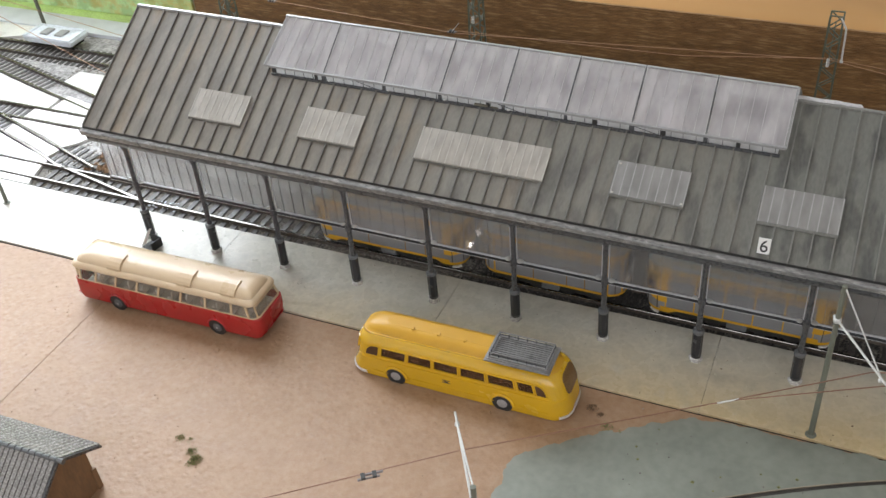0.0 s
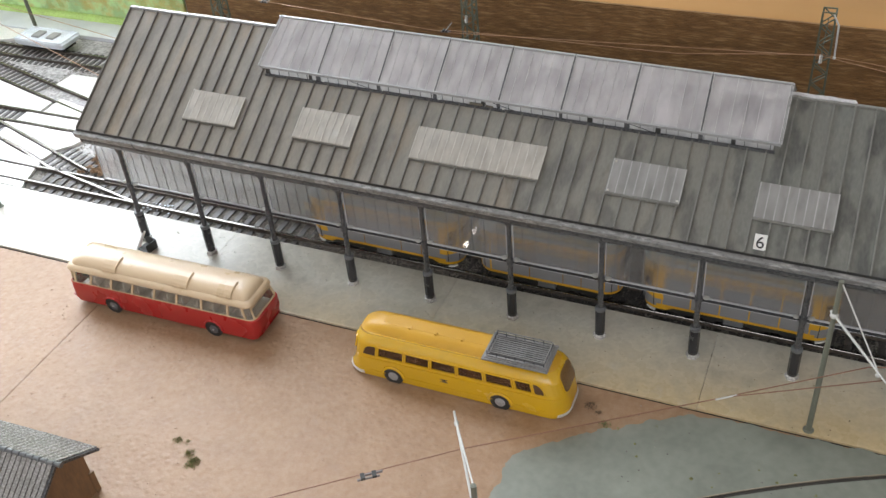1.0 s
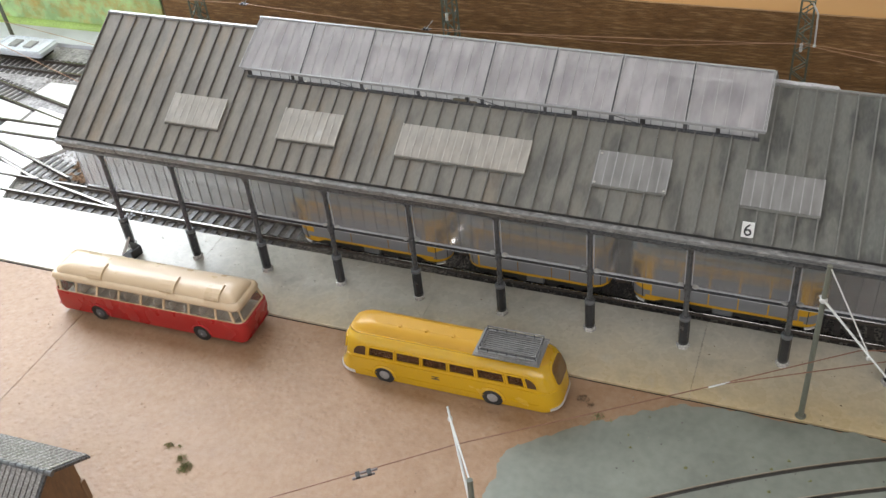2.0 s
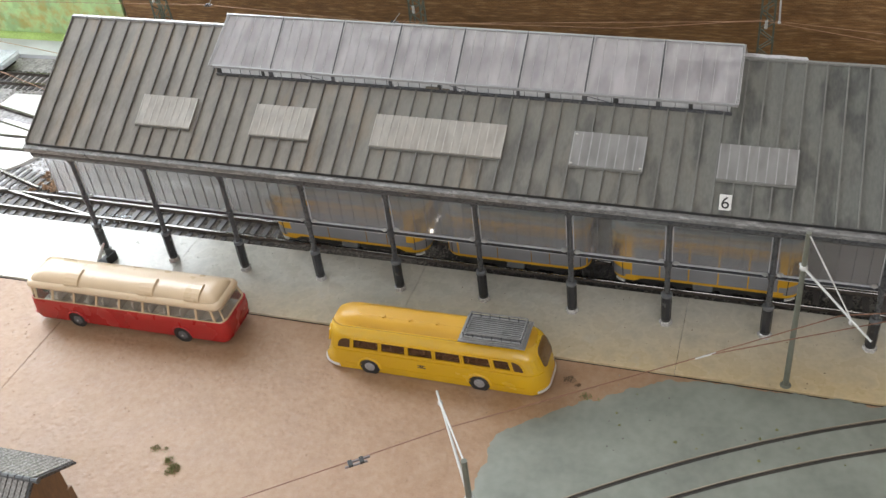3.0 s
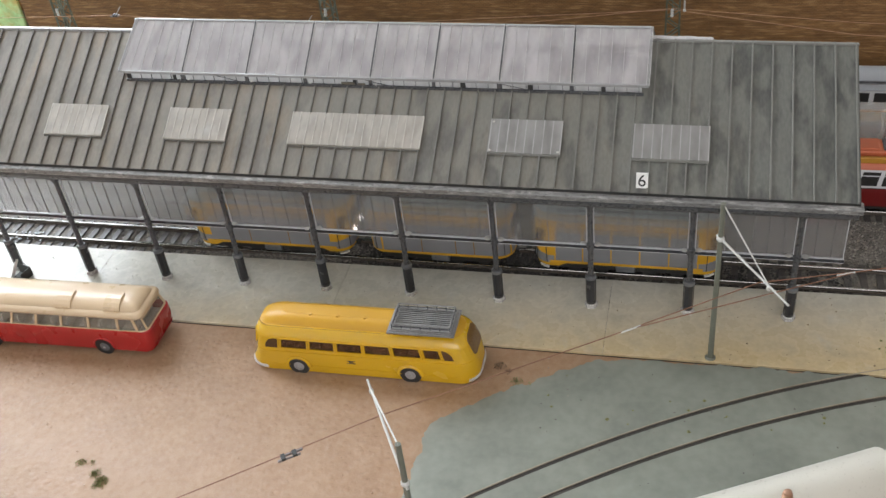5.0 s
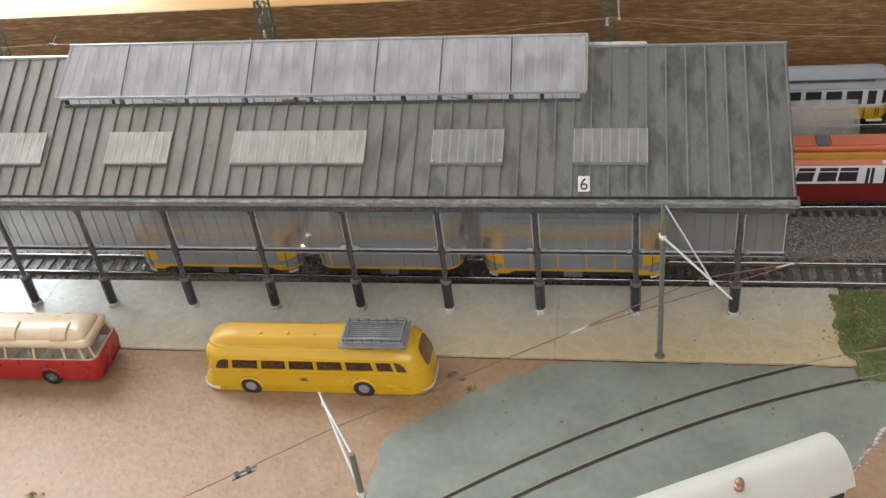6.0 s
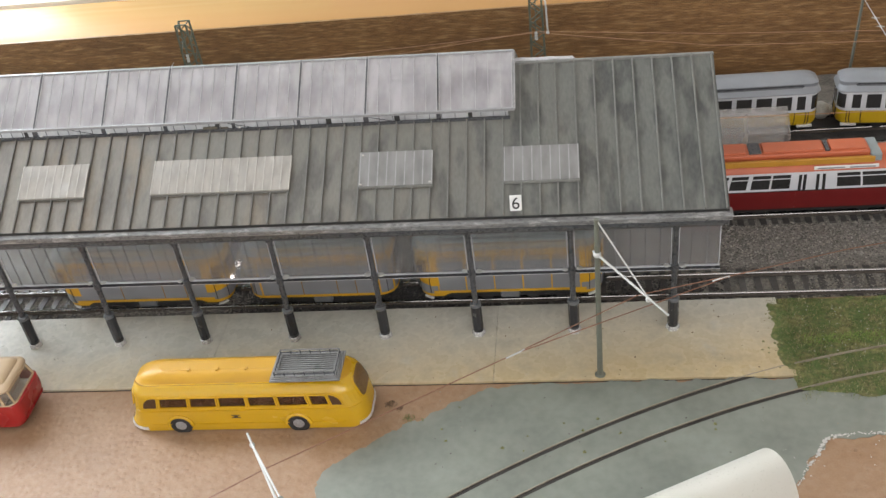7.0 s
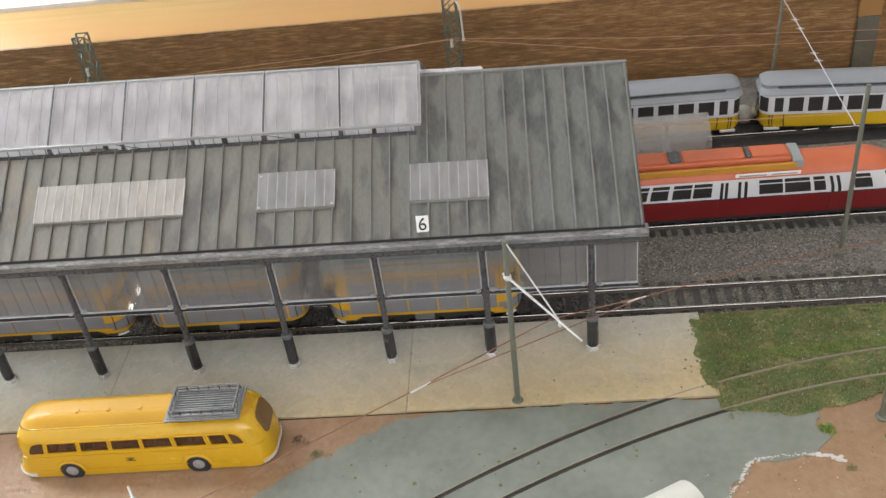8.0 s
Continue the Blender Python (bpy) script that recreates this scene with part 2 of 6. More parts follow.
M_RAIL = surface("steel_rail", (0.25, 0.24, 0.225), 0.22, metal=1.0, vary=0.12, bump=0.03)
M_RAILRUST = surface("tarnished_rail", (0.34, 0.29, 0.225), 0.42, metal=0.4, vary=0.25, bump=0.1)
M_GROOVE = surface("dark_groove", (0.035, 0.03, 0.024), 0.7, vary=0.3)
M_ROOF = roof_material("zinc_roof_paint", (0.180, 0.160, 0.130), (0.112, 0.116, 0.106), True)
M_SEAM = roof_material("seam_paint", (0.085, 0.078, 0.066), (0.185, 0.185, 0.17), False)
M_IRON = surface("dark_grey_iron_paint", (0.066, 0.068, 0.073), 0.30, vary=0.14, coarse=120, grime=(0.12, 0.115, 0.105), grime_at=0.72, bump=0.1)
M_GUTTER = surface("gutter_paint", (0.17, 0.168, 0.165), 0.33, vary=0.3, coarse=120, grime=(0.46, 0.45, 0.43), grime_at=0.60, stretch=(0.4, 1, 1))
M_GLAZE = hazy("cloudy_glazing", (0.42, 0.415, 0.42), 0.80, 0.08, streak=24, through_light=0.5, ripple=0.14, frost=0.6)
M_LANTERN = hazy("cloudy_lantern_glazing", (0.62, 0.585, 0.60), 0.46, 0.18, streak=130, through_light=0.3, ripple=0.4, swing=0.11)
M_SKYLIGHT = hazy("cloudy_skylight", (0.43, 0.40, 0.355), 0.10, 0.32, streak=220, through_light=0.15)
M_MULLION = surface("grey_glazing_bar", (0.30, 0.30, 0.30), 0.35, vary=0.2, bump=0.05)
M_WHITEPL = surface("off_white_plastic", (0.68, 0.67, 0.64), 0.4, vary=0.06, bump=0.05)
M_SIGN = surface("white_sign", (0.78, 0.78, 0.76), 0.5, vary=0.04)
M_BLACK = surface("black_paint", (0.02, 0.02, 0.02), 0.5, vary=0.2)
M_YELLOW = surface("yellow_moulded_plastic", (0.60, 0.355, 0.012), 0.20, vary=0.06, coarse=25, fine=60, bump=0, coat=0.6)
M_RED = surface("red_moulded_plastic", (0.36, 0.020, 0.020), 0.28, vary=0.04, coarse=25, fine=60, bump=0, coat=0.15)
M_CREAM = surface("cream_moulded_plastic", (0.57, 0.43, 0.28), 0.33, vary=0.03, coarse=25, fine=60, bump=0, coat=0.15)
M_TYRE = surface("black_rubber", (0.025, 0.024, 0.024), 0.7, vary=0.3)
M_HUB = surface("grey_hub", (0.34, 0.34, 0.35), 0.35, metal=0.4, vary=0.15)
M_RACK = surface("grey_rack", (0.235, 0.23, 0.225), 0.4, metal=0.2, vary=0.25, grime=(0.1, 0.1, 0.1))
M_SEAT = surface("grey_seats", (0.60, 0.55, 0.47), 0.5, vary=0.2)
M_BROWNSEAT = surface("brown_seats", (0.085, 0.045, 0.03), 0.5, vary=0.3)
M_TINT = hazy("smoky_window", (0.16, 0.075, 0.035), 0.50, 0.10, streak=90, through_light=0.2)
M_CLEARWIN = hazy("clear_window", (0.50, 0.46, 0.40), 0.82, 0.06, streak=30, through_light=0.3, ripple=0.1)
M_DARKWIN = surface("dark_window", (0.035, 0.033, 0.032), 0.15, vary=0.25, bump=0.0)
M_TGREY = surface("grey_tram_paint", (0.195, 0.197, 0.21), 0.42, vary=0.07, bump=0.05)
M_TYEL = surface("ochre_tram_paint", (0.53, 0.285, 0.012), 0.4, vary=0.12, bump=0.05)
M_TROOF = surface("blue_grey_roof", (0.27, 0.305, 0.305), 0.42, vary=0.1, bump=0.06)
M_TWHITE = surface("white_tram_paint", (0.60, 0.60, 0.615), 0.4, vary=0.05, bump=0.04)
M_TYEL2 = surface("bright_yellow_tram_paint", (0.58, 0.37, 0.01), 0.38, vary=0.06, bump=0.04)
M_TROOF2 = surface("pale_grey_roof", (0.245, 0.255, 0.27), 0.42, vary=0.08, bump=0.05)
M_TRED = surface("dark_red_tram_paint", (0.145, 0.010, 0.010), 0.38, vary=0.12, bump=0.04)
M_TORANGE = surface("orange_roof_paint", (0.52, 0.13, 0.055), 0.45, vary=0.1, bump=0.06)
M_TOCHRE = surface("ochre_roof_strip", (0.50, 0.24, 0.03), 0.45, vary=0.15, bump=0.06)
M_UNDER = surface("dark_underframe", (0.02, 0.019, 0.018), 0.6, vary=0.3)
M_MAST = surface("grey_green_mast_paint", (0.14, 0.146, 0.115), 0.42, vary=0.15, coarse=150)
M_ARM = surface("white_metal_arm", (0.54, 0.54, 0.52), 0.35, vary=0.08)
M_LATTICE = surface("green_lattice_paint", (0.12, 0.135, 0.10), 0.5, vary=0.3, coarse=200)
M_WIREDARK = surface("dull_copper_wire", (0.24, 0.12, 0.075), 0.45, metal=0.3, vary=0.15, bump=0)
M_WIRE = surface("copper_wire", (0.46, 0.27, 0.17), 0.4, metal=0.5, vary=0.15, bump=0)
M_PALEROOF = surface("cream_white_roof", (0.57, 0.55, 0.485), 0.35, vary=0.04, coarse=30, bump=0.04)
M_BRASS = surface("dull_copper", (0.42, 0.25, 0.17), 0.42, metal=0.6, vary=0.1, bump=0)
M_TILE = surface("grey_roof_tiles", (0.225, 0.212, 0.20), 0.26, vary=0.14, coarse=60, bump=0.08, spec=0.9)
M_HUTWALL = surface("brown_timber_wall", (0.20, 0.115, 0.06), 0.6, vary=0.3, coarse=150, stretch=(1, 1, 0.3))
M_GRASS = surface("grass_flock", (0.205, 0.195, 0.080), 0.9, vary=0.65, coarse=45, fine=420, bump=0.9, grime=(0.085, 0.145, 0.038), grime_at=0.48, depth=0.003)
M_BLADE = pieces("grass_fibre", [(0.0, (0.055, 0.050, 0.022)), (0.2, (0.15, 0.14, 0.05)), (0.4, (0.26, 0.27, 0.10)), (0.55, (0.13, 0.22, 0.05)), (0.7, (0.26, 0.28, 0.10)), (0.92, (0.42, 0.35, 0.18)), (1.0, (0.60, 0.55, 0.40))])
M_TUFT = surface("olive_foam_tuft", (0.23, 0.23, 0.105), 0.9, vary=0.4, coarse=300, bump=0.6)
M_SILL = surface("varnished_wood_sill", (0.50, 0.285, 0.115), 0.40, spec=0.18, vary=0.02, coarse=4, fine=30, bump=0.0, stretch=(0.2, 3, 3))
M_ROOM = surface("cream_wall_paint", (0.70, 0.69, 0.66), 0.8, vary=0.03, coarse=3, fine=60, bump=0.1)
M_CEIL = surface("white_ceiling_paint", (0.80, 0.79, 0.77), 0.85, vary=0.02, coarse=3, fine=60)
M_FLOOR = surface("brown_floor", (0.22, 0.14, 0.085), 0.5, vary=0.2, coarse=4, fine=40)
M_GREENCLOTH = surface("painted_meadow_board", (0.50, 0.72, 0.34), 0.3, vary=0.3, coarse=14, fine=90, bump=0.05, grime=(0.62, 0.40, 0.08), grime_at=0.52)
M_DEBRIS = surface("dark_crumbs", (0.20, 0.14, 0.09), 0.9, vary=0.4, coarse=300)
M_BLUE = surface("white_wagon_plastic", (0.74, 0.79, 0.85), 0.25, vary=0.12, coarse=90)


# ---- builders; sizes in millimetres ----
class Shape:
    def __init__(self):
        self.bm = bmesh.new()

    def box(self, x0, x1, y0, y1, z0, z1, bevel=0.0):
        r = bmesh.ops.create_cube(self.bm, size=1.0)
        for v in r["verts"]:
            v.co = Vector(((x0 + x1) / 2 + v.co.x * (x1 - x0), (y0 + y1) / 2 + v.co.y * (y1 - y0), (z0 + z1) / 2 + v.co.z * (z1 - z0)))
        if bevel:
            edges = list({e for v in r["verts"] for e in v.link_edges})
            bmesh.ops.bevel(self.bm, geom=edges, offset=bevel, segments=2, affect="EDGES", profile=0.5)
        return self

    def turned(self, x, y, rings, n=14):
        """A turned form round a vertical axis: rings of (radius, height)."""
        loops = []
        for r, z in rings:
            loops.append([self.bm.verts.new((x + r * math.cos(2 * math.pi * k / n), y + r * math.sin(2 * math.pi * k / n), z)) for k in range(n)])
        self.skin(loops, True)
        return self

    def skin(self, loops, closed, caps=True):
        n = len(loops[0])
        for a, b in zip(loops, loops[1:]):
            for k in range(n if closed else n - 1):
                self.bm.faces.new((a[k], a[(k + 1) % n], b[(k + 1) % n], b[k]))
        if closed and caps:
            self.bm.faces.new(loops[0][::-1])
            self.bm.faces.new(loops[-1])

    def rod(self, p, q, r, r2=None, n=8):
        p, q = Vector(p), Vector(q)
        axis = (q - p).normalized()
        side = axis.orthogonal().normalized()
        up = axis.cross(side)
        loops = []
        for c, rad in ((p, r), (q, r if r2 is None else r2)):
            loops.append([self.bm.verts.new(c + rad * (side * math.cos(2 * math.pi * k / n) + up * math.sin(2 * math.pi * k / n))) for k in range(n)])
        self.skin(loops, True)
        return self

    def ball(self, c, r, squash=1.0):
        bmesh.ops.create_uvsphere(self.bm, u_segments=12, v_segments=8, radius=r, matrix=Matrix.Translation(c) @ Matrix.Diagonal((1, 1, squash, 1)))
        return self

    def prism(self, outline, z0, z1):
        a = [self.bm.verts.new((x, y, z0)) for x, y in outline]
        b = [self.bm.verts.new((x, y, z1)) for x, y in outline]
        self.skin([a, b], True)
        return self

    def profile_x(self, outline, x0, x1):
        """An outline in y and z drawn out along x."""
        a = [self.bm.verts.new((x0, y, z)) for y, z in outline]
        b = [self.bm.verts.new((x1, y, z)) for y, z in outline]
        self.skin([a, b], True)
        return self

    def slab(self, p, u, v, thick):
        """A flat plate from corner p along u and v, as thick as given along its normal."""
        p, u, v = Vector(p), Vector(u), Vector(v)
        n = u.cross(v).normalized() * thick
        a = [self.bm.verts.new(c) for c in (p, p + u, p + u + v, p + v)]
        b = [self.bm.verts.new(c + n) for c in (p, p + u, p + u + v, p + v)]
        self.skin([a, b], True)
        return self


def part(name, shape, material, parent=None, label="", smooth=False, warp=None, move=None):
    bm = shape.bm if isinstance(shape, Shape) else shape
    bmesh.ops.recalc_face_normals(bm, faces=bm.faces)
    for v in bm.verts:
        if move is not None:
            v.co = move @ v.co
        if warp:
            v.co = warp(v.co)
        v.co *= MM
    me = bpy.data.meshes.new(name)
    if smooth:
        for f in bm.faces:
            f.smooth = True
    bm.to_mesh(me)
    bm.free()
    if smooth:
        me.set_sharp_from_angle(angle=radians(38))
    me.materials.append(material)
    ob = new(name, me)
    if parent is not None:
        ob.parent = parent
    if label:
        tagged(ob, label)
    return ob


def thing(name, x=0, y=0, z=0, rz=0, label="", category="", group="", kind=""):
    ob = new(name)
    ob.empty_display_size = 0.01
    ob.matrix_world = pose(x * MM, y * MM, z * MM, 0, 0, rz)
    return tagged(ob, label, category, group, kind)


def again(ob, parent, x=0, y=0, z=0, rz=0, name=None):
    """Another part on the same mesh."""
    o = new(name or ob.name.split(".")[0], ob.data)
    o.parent = parent
    o.matrix_basis = pose(x * MM, y * MM, z * MM, 0, 0, rz)
    return o


def soup(name, verts, faces, material, parent=None, label="", category=""):
    me = bpy.data.meshes.new(name)
    me.from_pydata(verts, [], faces)
    me.materials.append(material)
    ob = new(name, me)
    if parent is not None:
        ob.parent = parent
    return tagged(ob, label, category, kind="stuff")


def ragged(points, step=3.0, rough=1.6, seed=1.0, closed=True):
    """An outline with finer, uneven steps between its corners."""
    out = []
    n = len(points)
    for k in range(n if closed else n - 1):
        (x0, y0), (x1, y1) = points[k], points[(k + 1) % n]
        d = math.hypot(x1 - x0, y1 - y0)
        m = max(1, int(d / step))
        for j in range(m):
            f = j / m
            x, y = x0 + (x1 - x0) * f, y0 + (y1 - y0) * f
            w = rough if j else rough * 0.4
            out.append((x + w * noise.noise((x * 0.13, y * 0.13, seed)) + 0.5 * w * noise.noise((x * 0.5, y * 0.5, seed + 9)),
                        y + w * noise.noise((x * 0.13, y * 0.13, seed + 4)) + 0.5 * w * noise.noise((x * 0.5, y * 0.5, seed + 7))))
    return out


M_CLERE = hazy("clear_clerestory", (0.80, 0.80, 0.82), 0.35, 0.15, through_light=0.6)
M_ROADPALE = surface("pale_grey_road", (0.72, 0.75, 0.80), 0.4, vary=0.12, coarse=40)
M_GLUE = hazy("whitish_glue", (0.62, 0.62, 0.60), 0.35, 0.3)
M_MOSS = pieces("bright_green_fibre", [(0.0, (0.13, 0.23, 0.04)), (0.5, (0.25, 0.41, 0.08)), (0.8, (0.38, 0.50, 0.12)), (1.0, (0.50, 0.50, 0.22))])
M_CHIP = surface("raised_paint_blobs", (0.42, 0.41, 0.36), 0.35, vary=0.25, coarse=120)
M_GBAR = surface("thin_grey_glazing_bar", (0.14, 0.14, 0.14), 0.3, vary=0.2, bump=0)
M_HOOD = hazy("clear_hood_plastic", (0.46, 0.44, 0.42), 0.66, 0.25)
M_BOARD = surface("white_card_board", (0.74, 0.73, 0.70), 0.35, vary=0.2, coarse=24, bump=0.2, grime=(0.42, 0.38, 0.32), grime_at=0.60)
M_FOOT = surface("pale_foot", (0.55, 0.54, 0.53), 0.25, metal=0.3, vary=0.08, coarse=60, bump=0)
M_SLEEVE = surface("black_sleeve", (0.030, 0.031, 0.035), 0.2, vary=0.04, coarse=60, fine=200, bump=0.0)
M_CLAMP = surface("dull_clamp_metal", (0.20, 0.17, 0.165), 0.4, vary=0.2)

M_PALEBAR = surface("pale_glazing_bar", (0.44, 0.43, 0.43), 0.3, vary=0.15, bump=0)
M_LIME = surface("lime_verge_paint", (0.50, 0.70, 0.22), 0.35, vary=0.3, coarse=40, bump=0.3)
M_REARWIN = surface("pale_brown_rear_window", (0.17, 0.095, 0.035), 0.12, vary=0.3, coarse=60, bump=0)
M_EDGE = surface("polished_clear_edge", (0.50, 0.50, 0.52), 0.16, vary=0.25, coarse=70, bump=0)
M_PALEGRAVEL = surface("whitish_gravel", (0.37, 0.355, 0.35), 0.5, vary=0.6, coarse=110, fine=420, bump=0.8, grime=(0.13, 0.118, 0.108), grime_at=0.58, depth=0.0015)
M_DARKHUB = surface("dark_grey_hub", (0.10, 0.10, 0.105), 0.35, vary=0.2)
# near-black ballast: the shade under trams and hall is put into its colour
M_SHADEBALLAST = surface("sooty_ballast", (0.045, 0.042, 0.040), 0.8, vary=0.5, coarse=150, fine=700, bump=0.8, depth=0.002)
M_RIB = surface("skylight_rib", (0.47, 0.445, 0.40), 0.35, vary=0.15, coarse=200, bump=0.1)
M_BROWNWIN = surface("brown_tinted_window", (0.075, 0.038, 0.018), 0.15, vary=0.3, coarse=80, bump=0)
M_POST = surface("brown_varnished_post", (0.33, 0.175, 0.06), 0.4, vary=0.1, coarse=60)
M_CRUST = surface("white_plaster_crust", (0.60, 0.57, 0.53), 0.6, vary=0.15, coarse=150)
M_SKYDULL = hazy("dull_grey_skylight", (0.35, 0.34, 0.33), 0.26, 0.25, streak=160, through_light=0.2)
M_RIBDULL = surface("dull_skylight_rib", (0.34, 0.335, 0.325), 0.35, vary=0.15, coarse=200, bump=0.1)
M_RAILDARK = surface("rusty_dark_rail", (0.10, 0.082, 0.068), 0.45, metal=0.3, vary=0.3, bump=0.1)
M_YELLOWROOF = surface("matt_yellow_roof", (0.55, 0.295, 0.016), 0.42, vary=0.06, coarse=40, fine=90, bump=0.05)
M_COLLAR = surface("grey_collar_paint", (0.11, 0.115, 0.12), 0.35, vary=0.15, bump=0)
M_DRABPLATE = surface("drab_olive_plate", (0.13, 0.115, 0.085), 0.5, vary=0.3, coarse=80)
M_SEAMBROWN = surface("shaded_seam", (0.26, 0.13, 0.012), 0.75, vary=0.1, bump=0, spec=0.1)


def ribbon(path, w, z0, z1, shift=0.0):
    """A bar of rectangular section along a path in plan, moved sideways by shift."""
    s = Shape()
    loops = []
    for k, (x, y) in enumerate(path):
        (xa, ya), (xb, yb) = path[max(0, k - 1)], path[min(len(path) - 1, k + 1)]
        d = math.hypot(xb - xa, yb - ya)
        nx, ny = -(yb - ya) / d, (xb - xa) / d
        loops.append([s.bm.verts.new((x + nx * (shift + e), y + ny * (shift + e), z)) for e, z in ((-w / 2, z0), (w / 2, z0), (w / 2, z1), (-w / 2, z1))])
    s.skin(loops, True)
    return s


# ---- the room round the layout ----
def wall_with_window(name, material, x0, x1, y0, y1, z0, z1, wx0, wx1, wz0, wz1):
    s = Shape()
    s.box(x0, wx0, y0, y1, z0, z1).box(wx1, x1, y0, y1, z0, z1)
    s.box(wx0, wx1, y0, y1, z0, wz0).box(wx0, wx1, y0, y1, wz1, z1)
    return tagged(part(name, s, material), "plain cream painted room wall with a window opening", "wall", kind="structure")


wall_with_window("wall_north", M_ROOM, -2300, 2700, 372, 480, -900, 1800, -1720, 118, 66.2, 1200)
# unseen south wall; its opening is made up for the front fill light
wall_with_window("wall_south", M_ROOM, -2300, 2700, -2090, -1990, -900, 1800, -220, 2020, 380, 1720)
for nm, xa, xb in (("wall_west", -2400, -2300), ("wall_east", 2700, 2800)):
    tagged(part(nm, Shape().box(xa, xb, -2090, 480, -900, 1800), M_ROOM), "plain cream painted room wall", "wall", kind="structure")
# ceiling out of view, added so that its bounce fills the shadows
tagged(part("ceiling", Shape().box(-2400, 2800, -2090, 480, 1800, 1900), M_CEIL), "unseen white room ceiling added to bounce fill light", "ceiling", kind="structure")
tagged(part("floor", Shape().box(-2400, 2800, -2090, 480, -1000, -900), M_FLOOR), "brown room floor", "floor", kind="structure")
tagged(part("window_sill", Shape().box(-2290, 2690, 290.5, 371, 40, 66, 9.0), M_SILL, smooth=True), "glossy orange varnished wooden window sill", "window sill", kind="structure")

# the garden outside the window, far behind the sill
m_, t_, b_ = nodes_of("garden_light")
tc_ = t_.nodes.new("ShaderNodeTexCoord")
leaf_ = add(t_, "ShaderNodeTexNoise", Scale=9.0, Detail=3.0)
t_.links.new(tc_.outputs["Object"], leaf_.inputs["Vector"])
t_.links.new(ramp(t_, leaf_.outputs["Fac"], [(0.35, (0.22, 0.50, 0.16)), (0.52, (0.62, 0.85, 0.50)), (0.66, (1.0, 1.0, 0.95))]), b_.inputs["Emission Color"])
b_.inputs["Emission Strength"].default_value = 0.9
b_.inputs["Base Color"].default_value = (0.1, 0.16, 0.06, 1)
tagged(part("garden_backdrop", Shape().box(-3600, 1600, 1500, 1510, -1400, 1000), m_), "blurred bright green garden outside the window", "backdrop", kind="structure")

# ---- the baseboard and its ground ----
tagged(part("baseboard", Shape().box(-900, 1100, -520, 288, -60, -6), M_HUTWALL), "wooden baseboard under the model layout", "baseboard", kind="structure")
tagged(part("ballast_bed", Shape().box(-890, 1090, -40, 287, -5.9, -3.6), M_BALLAST), "grey fine gravel bed between the tracks", "ballast", kind="structure")
ground = thing("ground", label="beige sand-coloured plaster ground with a joint", category="ground", kind="structure")
part("sand_sheet", Shape().prism([(-880, -515), (-95.7, -515), (-95.2, -36.3), (-880, -36.3)], -5.8, -1.0), M_SAND, ground)
part("sand_sheet", Shape().prism([(-95.2, -515), (1080, -515), (1080, 25.5), (420.5, 25.5), (420.5, -36.1), (-94.7, -36.3)], -5.8, -1.0), M_SAND, ground)

PAVE = [(292, -36.6), (274, -39), (258, -44), (242, -55), (216, -72), (201, -83), (189, -94), (188, -114), (185, -143), (189, -172), (196, -215), (200, -270),
        (372, -270), (366, -190), (380, -140), (395, -113), (407, -103), (419, -84), (426, -76), (453, -74), (463, -64), (458, -56), (462, -43), (440, -30), (421, -30), (415, -36.4)]
tagged(part("pavement", Shape().prism(ragged(PAVE, 2.0, 3.0, 3.1), -1.4, -0.55), M_ASPHALT), "blue-grey painted roadway with uneven edges", "roadway", kind="structure")

platform = thing("platform", label="grey-green card station platform with ochre stains", category="platform", kind="structure")
part("platform_base", Shape().box(-880, 419.2, -34.4, 25.1, -5.5, -1.5), M_UNDER, platform)
for xa, xb in ((-880, -203.1), (-202.8, -49.1), (-48.9, 110.9), (111.1, 268.4), (268.6, 419.5)):
    part("slab", Shape().prism([(xa, -34.9), (xb, -35.1), (xb, 25.5), (xa, 25.5)], -1.45, 0.0), M_PLATFORM, platform)

# ---- the brick wall, the meadow board behind ----
s = Shape()
s.box(-262, 1050, 287.5, 289.8, -4.5, 66.4, 0.3)
tagged(part("brick_wall", s, M_BRICK), "long low brown embossed brick wall behind the tracks", "brick wall", kind="structure")
tagged(part("wall_pillar", Shape().box(573, 588, 284, 287.2, -4, 38, 0.4), M_DRABPLATE), "drab plate standing against the brick wall", "plate", kind="structure")
tagged(part("wall_post", Shape().box(572.6, 588.4, 283.6, 287.2, 38.2, 66, 0.5), M_POST), "varnished wooden post end above the drab plate", "post", kind="structure")
tagged(part("backdrop", Shape().box(-860, -264, 286, 289, -4, 190, 0.5), M_GREENCLOTH), "green and yellow painted meadow backdrop board", "backdrop", kind="structure")
tagged(part("meadow_edge", Shape().profile_x([(279, 0.1), (280.5, 2.6), (283, 4.0), (285.6, 4.4), (285.6, 0.1)], -880, -262.8), M_LIME, smooth=True), "bright lime green rounded verge below the meadow board", "verge", kind="structure")
tagged(part("grey_road", Shape().box(-880, -262.5, 251, 285.5, -3.5, 0.2), M_ROADPALE), "pale grey road strip along the backdrop", "road", kind="structure")

